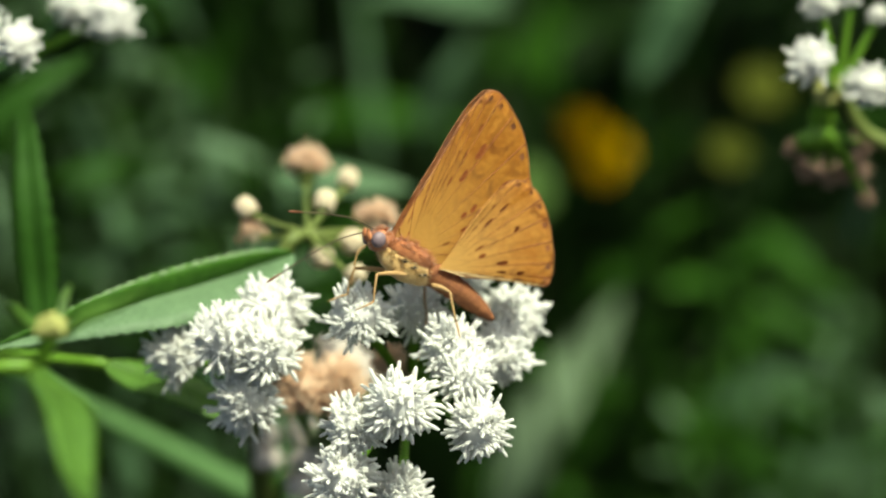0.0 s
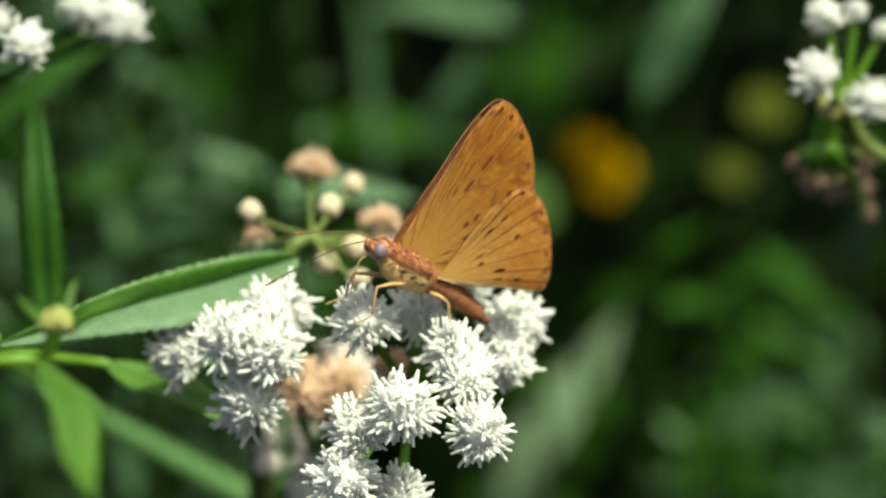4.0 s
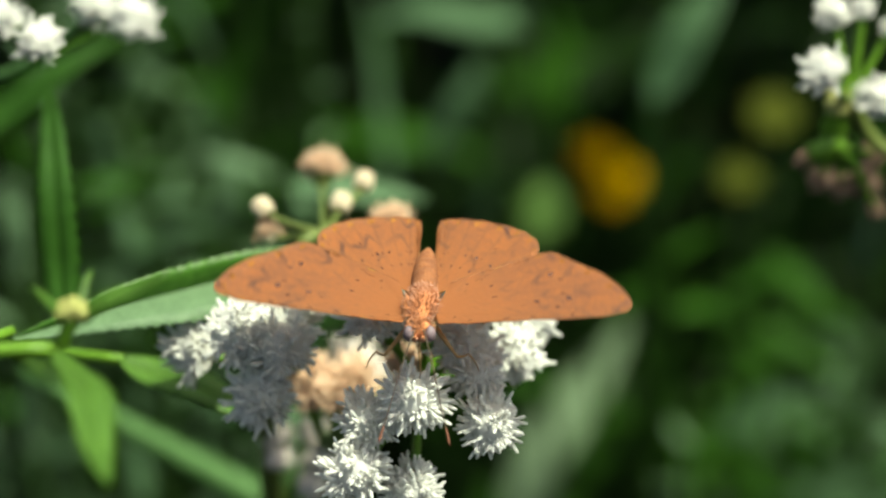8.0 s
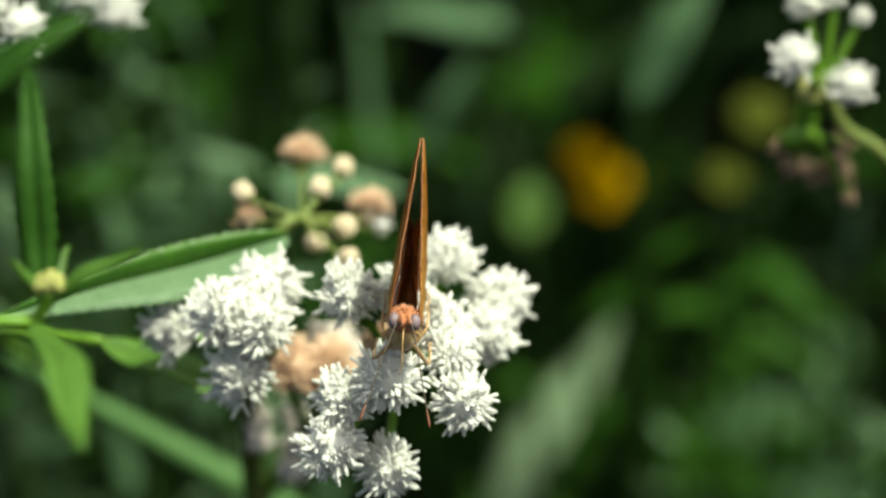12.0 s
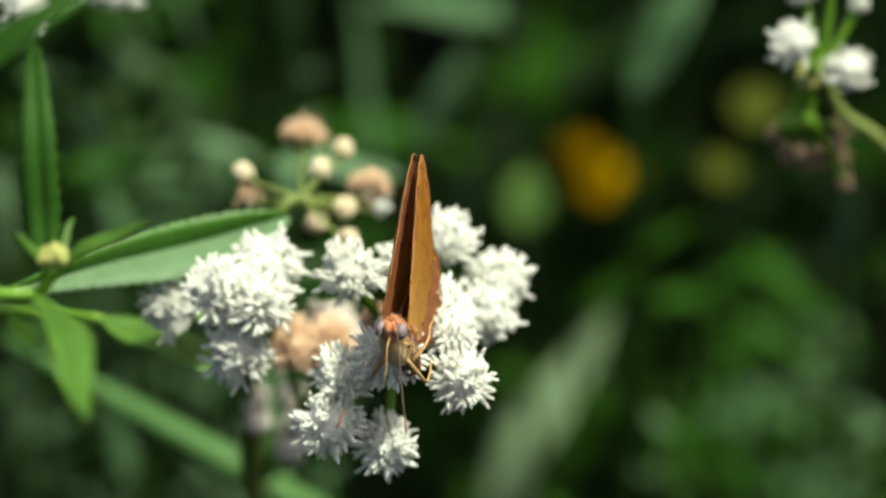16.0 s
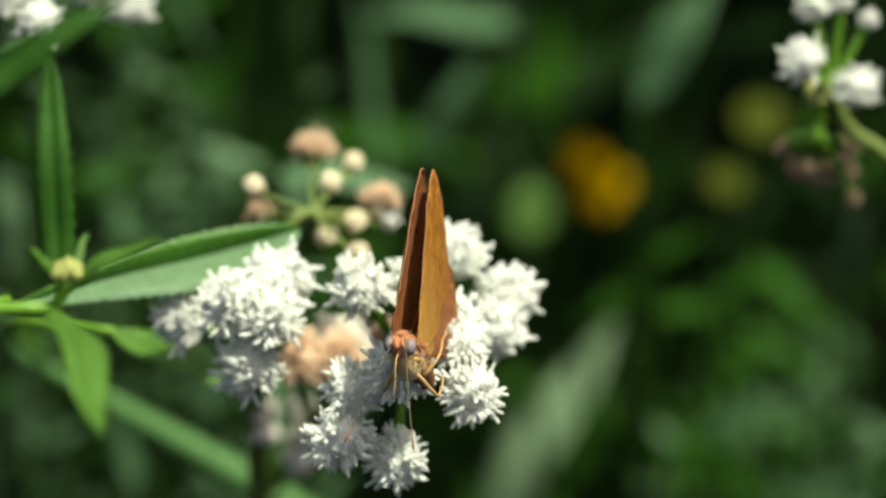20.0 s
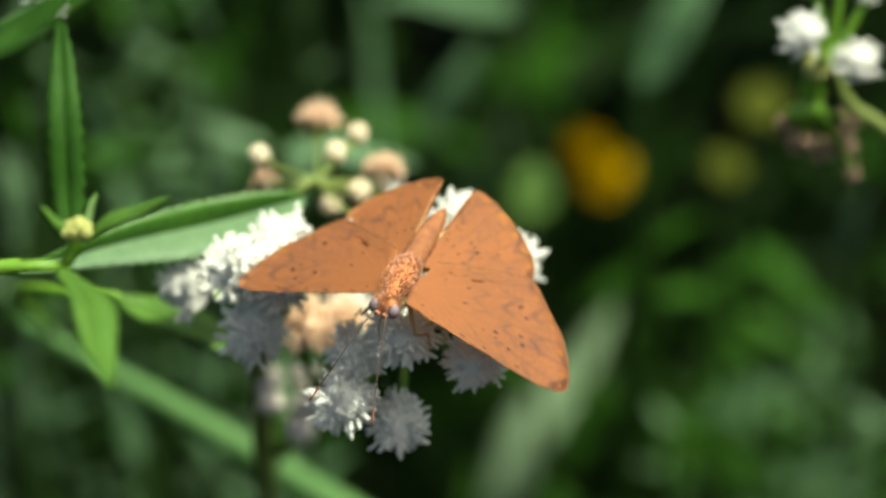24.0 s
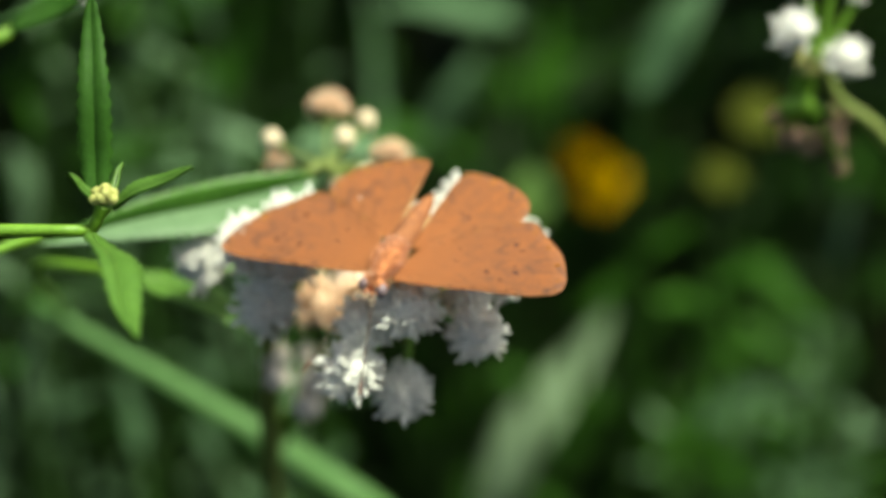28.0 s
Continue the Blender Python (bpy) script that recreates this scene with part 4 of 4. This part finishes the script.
# right, up, away in millimetres, slant in degrees, length and width in millimetres
BACK_LEAVES = (
    (-61, 47, 300, 100, 17, 8, LEAF_GREY),
    (-61, 37, 260, 60, 13, 6, LEAF_DIM),
    (-56, 53, 320, 120, 17, 6, LEAF_GREY),
    (-43, 15, 260, 85, 19, 8, LEAF_DIM),
    (-47, 35, 300, 65, 26, 6, LEAF_BRIGHT),
    (-43, 48, 320, 62, 19, 5, LEAF_BRIGHT),
    (-57, 13, 230, 32, 21, 4, LEAF_BRIGHT),
    (-51, 5, 240, 20, 18, 5, LEAF_GREY),
    (-78, 6, 230, 90, 17, 8, LEAF_DIM),
    (-79, 19, 240, 90, 15, 6, LEAF_BRIGHT),
    (-69, 24, 280, 110, 14, 5, LEAF_GREY),
    (-70, 45, 260, 40, 16, 5, LEAF_BRIGHT),
    (-82, 36, 280, 75, 17, 8, LEAF_BRIGHT),
    (-63, -2, 250, 10, 16, 5, LEAF_GREY),
    (-52, 27, 300, 75, 17, 6, LEAF_GREY),
    (-37, 17, 300, 80, 15, 6, LEAF_SHADE),
    (-76, -25, 240, 80, 18, 8, LEAF_DIM),
    (-74, -35, 260, 20, 16, 6, LEAF_GREY),
    (-57, -35, 230, 100, 17, 8, LEAF_GREY),
    (-56, -31, 280, 60, 17, 5, LEAF_BRIGHT),
    (-45, -38, 260, 110, 16, 7, LEAF_GREY),
    (-41, -44, 300, 30, 17, 7, LEAF_BRIGHT),
    (-80, -14, 250, 10, 16, 4, LEAF_BRIGHT),
    (14, 60, 380, 10, 13, 6, LEAF_GREY),
    (27, 54, 450, 85, 30, 10, LEAF_BRIGHT),
    (56, 40, 480, 80, 28, 11, LEAF_BRIGHT),
    (7, 11, 380, 80, 19, 8, LEAF_GREY),
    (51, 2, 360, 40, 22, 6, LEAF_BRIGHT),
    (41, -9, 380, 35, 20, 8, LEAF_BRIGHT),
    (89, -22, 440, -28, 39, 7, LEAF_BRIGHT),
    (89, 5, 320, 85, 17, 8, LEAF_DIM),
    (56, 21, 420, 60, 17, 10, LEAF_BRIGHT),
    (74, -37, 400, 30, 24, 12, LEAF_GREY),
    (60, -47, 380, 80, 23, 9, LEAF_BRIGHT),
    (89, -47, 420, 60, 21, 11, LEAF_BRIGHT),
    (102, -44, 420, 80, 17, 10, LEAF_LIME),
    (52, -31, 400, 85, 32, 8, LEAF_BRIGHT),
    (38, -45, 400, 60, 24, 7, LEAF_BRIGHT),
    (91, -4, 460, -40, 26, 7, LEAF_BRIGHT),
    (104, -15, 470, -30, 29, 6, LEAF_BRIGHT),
    (78, -13, 480, 70, 23, 8, LEAF_SHADE),
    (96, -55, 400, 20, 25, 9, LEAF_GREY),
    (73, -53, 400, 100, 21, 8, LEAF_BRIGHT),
    (93, 12, 480, 60, 25, 11, LEAF_SHADE),
    (72, 57, 500, 80, 29, 9, LEAF_SHADE),
)
for k, (u, v, w, slant, size, wide, mat) in enumerate(BACK_LEAVES):
    du, dv = math.cos(radians(slant)) * size / 2, math.sin(radians(slant)) * size / 2
    lean = (k % 5 - 2) * 0.15
    word = "grey-green" if mat is LEAF_GREY else "pale green" if mat is LEAF_DIM else "yellow-green" if mat is LEAF_LIME else "bright green" if mat is LEAF_BRIGHT else "shade-dark green"
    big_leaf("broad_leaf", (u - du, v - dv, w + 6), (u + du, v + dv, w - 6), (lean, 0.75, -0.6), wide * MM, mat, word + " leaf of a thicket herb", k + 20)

# orange daisy and lime buds far back
def daisy(place, r, label, mat, name):
    c = spot(*place)
    t = thing(name, Vector((c.x, c.y + 0.05, 0)), label, "flower")
    stalk(t, [Vector((c.x, c.y + 0.05, 0)), Vector((c.x, c.y + 0.02, c.z * 0.5)), c], (0.002, 0.0015), STEM_SHADE)
    axis = direction(0.05, 0.5, -0.85)
    m = aim(c, axis)
    bm = bmesh.new()
    ball(bm, (0, 0, 0), (r * 0.4, r * 0.4, r * 0.25))
    part("disc", mesh_of(bm, mat), t, m)
    pet = leaf_mesh(r, r * 0.45, mat, 8, 0.15, 0, 0, steps=8)
    for k in range(11):
        part("petal", pet, t, m @ Matrix.Rotation(math.tau * k / 11, 4, "Z") @ pose(r * 0.2, 0, 0, 0, -12, 0))
    return t


daisy((48.0, 38.0, 640), 0.0068, "orange daisy flower far behind", YELLOW, "orange_flower")
daisy((51.2, 23.6, 600), 0.0062, "orange daisy flower far behind", YELLOW, "orange_flower")
daisy((63.3, 31.3, 650), 0.0055, "orange daisy flower far behind", YELLOW, "orange_flower")
daisy((78.6, 36.6, 400), 0.0062, "yellow-green opening flower far behind", LIME, "lime_flower")
daisy((70.2, 21.2, 400), 0.005, "yellow-green opening flower far behind", LIME, "lime_flower")

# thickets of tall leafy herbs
# Same leaf in a near-black tone for shade and lighter tones for sunlit leaves
LEAF_SHAPES = [leaf_mesh(0.05, 0.012, m, 14, 0.15, 0, 0, seed=s, thick=0.0004, steps=8) for s, m in enumerate((LEAF_SHADE, LEAF_SHADE, LEAF_BRIGHT, LEAF_SHADE, LEAF_GREY, LEAF_SHADE, LEAF_DIM))]
rnd = random.Random(7)


def tall_herb(foot, top, leaves, low, size, kinds):
    """A herb with a leafy stem from the ground to its top."""
    ob = thing("leafy_herb", foot, "tall leafy green herb in dappled sun", "plant", "leafy herbs")
    bow = Vector((rnd.uniform(-0.02, 0.02), rnd.uniform(-0.01, 0.03), 0))
    stalk(ob, [foot, foot.lerp(top, 0.55) + bow, top], (0.003, 0.002, 0.001), STEM_SHADE, steps=6)
    for j in range(leaves):
        f = low + (1 - low) * (j + 0.5) / leaves
        at = foot.lerp(top, f) + bow * (1 - (2 * f - 1) ** 2)
        a = j * 2.4 + rnd.uniform(-0.4, 0.4)
        d = Vector((math.cos(a), math.sin(a), rnd.uniform(-0.2, 0.9)))
        m = leaf_pose(at, at + d, Vector((rnd.uniform(-0.3, 0.3), rnd.uniform(-0.5, 0.1), 1)))
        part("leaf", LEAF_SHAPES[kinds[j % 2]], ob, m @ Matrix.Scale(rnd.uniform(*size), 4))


# Leafy tops out of sight, added to keep sun and sky off the background
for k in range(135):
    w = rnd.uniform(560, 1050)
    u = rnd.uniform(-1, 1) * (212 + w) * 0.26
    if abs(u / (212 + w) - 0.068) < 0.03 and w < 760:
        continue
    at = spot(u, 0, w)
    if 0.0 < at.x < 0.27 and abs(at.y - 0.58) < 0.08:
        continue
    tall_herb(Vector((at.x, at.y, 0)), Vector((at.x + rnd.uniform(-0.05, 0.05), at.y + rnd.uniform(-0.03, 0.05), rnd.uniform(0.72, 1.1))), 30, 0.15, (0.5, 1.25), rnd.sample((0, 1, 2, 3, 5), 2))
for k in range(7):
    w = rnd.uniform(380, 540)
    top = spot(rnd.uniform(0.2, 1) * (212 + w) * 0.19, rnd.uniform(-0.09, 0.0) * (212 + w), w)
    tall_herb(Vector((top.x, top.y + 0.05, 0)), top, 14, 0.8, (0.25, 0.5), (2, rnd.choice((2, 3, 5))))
for k in range(22):
    w = rnd.uniform(230, 420)
    top = spot(rnd.uniform(-1, -0.25) * (212 + w) * 0.19, rnd.uniform(-0.1, 0.13) * (212 + w), w)
    tall_herb(Vector((top.x, top.y + 0.05, 0)), top, 18, 0.72, (0.14, 0.34), rnd.sample((1, 2, 4, 6, 6), 2))
for k in range(12):
    w = rnd.uniform(320, 480)
    top = spot(rnd.uniform(0.35, 1) * (212 + w) * 0.19, rnd.uniform(-0.1, -0.01) * (212 + w), w)
    tall_herb(Vector((top.x, top.y + 0.05, 0)), top, 16, 0.76, (0.14, 0.32), rnd.sample((1, 2, 2, 4, 6), 2))


def wing_pose(row, k, side):
    """Where a forewing (k 0) or a hindwing (k 1) sits on the thorax: closed tight, closed with a gap, or open."""
    t, opening = row[0], row[4 if side > 0 else 5]
    yaw, sweep = row[6:] or (0, -4)
    gap, close = 1.0, 0
    if t < 5:
        gap, close, sweep = (0.5, 0.3, 0) if k == 0 else (1.35, 5.2, 9)
    elif opening < 12:
        gap, yaw, sweep = (0.7, 0, 8) if t < 6.7 else (0.9, 0, 5) if t < 7.25 else (1.5, -3, 5) if t < 12 else (1.2, -1, 5)
        yaw += 11 * k if t > 8 else 0
        gap -= 0.25 * k
    return pose(-0.4 * MM * k, side * gap * MM, 0.1 * MM, side * (90 - opening + close), 0, side * yaw) @ Matrix.Rotation(radians(-side * sweep * k), 4, "Z")


def motions():
    walk(butterfly, [(t, body_pose(p, f, b)) for t, p, f, b, *_ in POSES])
    walk(bee, [(t, body_pose(p, f, (0.4, 0.86, -0.3))) for t, p, f in BEE_WAY])
    for side, pair in zip((1, -1), WINGS):
        for k, w in enumerate(pair):
            walk(w, [(row[0], wing_pose(row, k, side)) for row in POSES])
    for feeler, root, y in FEELERS:
        rows = []
        for t, a, b in ((0, 20, 0), (3.5, 20, 0), (5.5, 12, 0), (6.6, 10, 0), (7.2, 0, 0), (8.05, 0, 0), (8.4, 0, 38), (11.5, 0, 38), (13.5, 0, 42), (22.5, 0, 40), (22.9, 0, 0), (28, 0, 0)):
            rows.append((t, Matrix.Translation(root) @ Matrix.Rotation(radians(b - a * y), 4, "Y") @ Matrix.Translation(-root)))
        walk(feeler, rows)
    for leg, root, y, front in LEGS:
        rows = []
        for t, out, back in ((0, 0, 0), (3.5, 0, 0), (5.5, 4, 5), (6.6, 4, 5), (7.2, 22, 28), (8.0, 22, 40), (8.2, 14, 85), (8.4, 14, 130), (22.5, 14, 130), (22.7, 12, 80), (22.9, 10, 34), (28, 10, 34)):
            turn = Matrix.Rotation(radians(out * y), 4, "X") @ Matrix.Rotation(radians(back if front else -0.4 * back if t > 22.8 else 0.35 * back if back < 60 else 0.8 * back), 4, "Y")
            rows.append((t, Matrix.Translation(root) @ turn @ Matrix.Translation(-root)))
        walk(leg, rows)


motions()
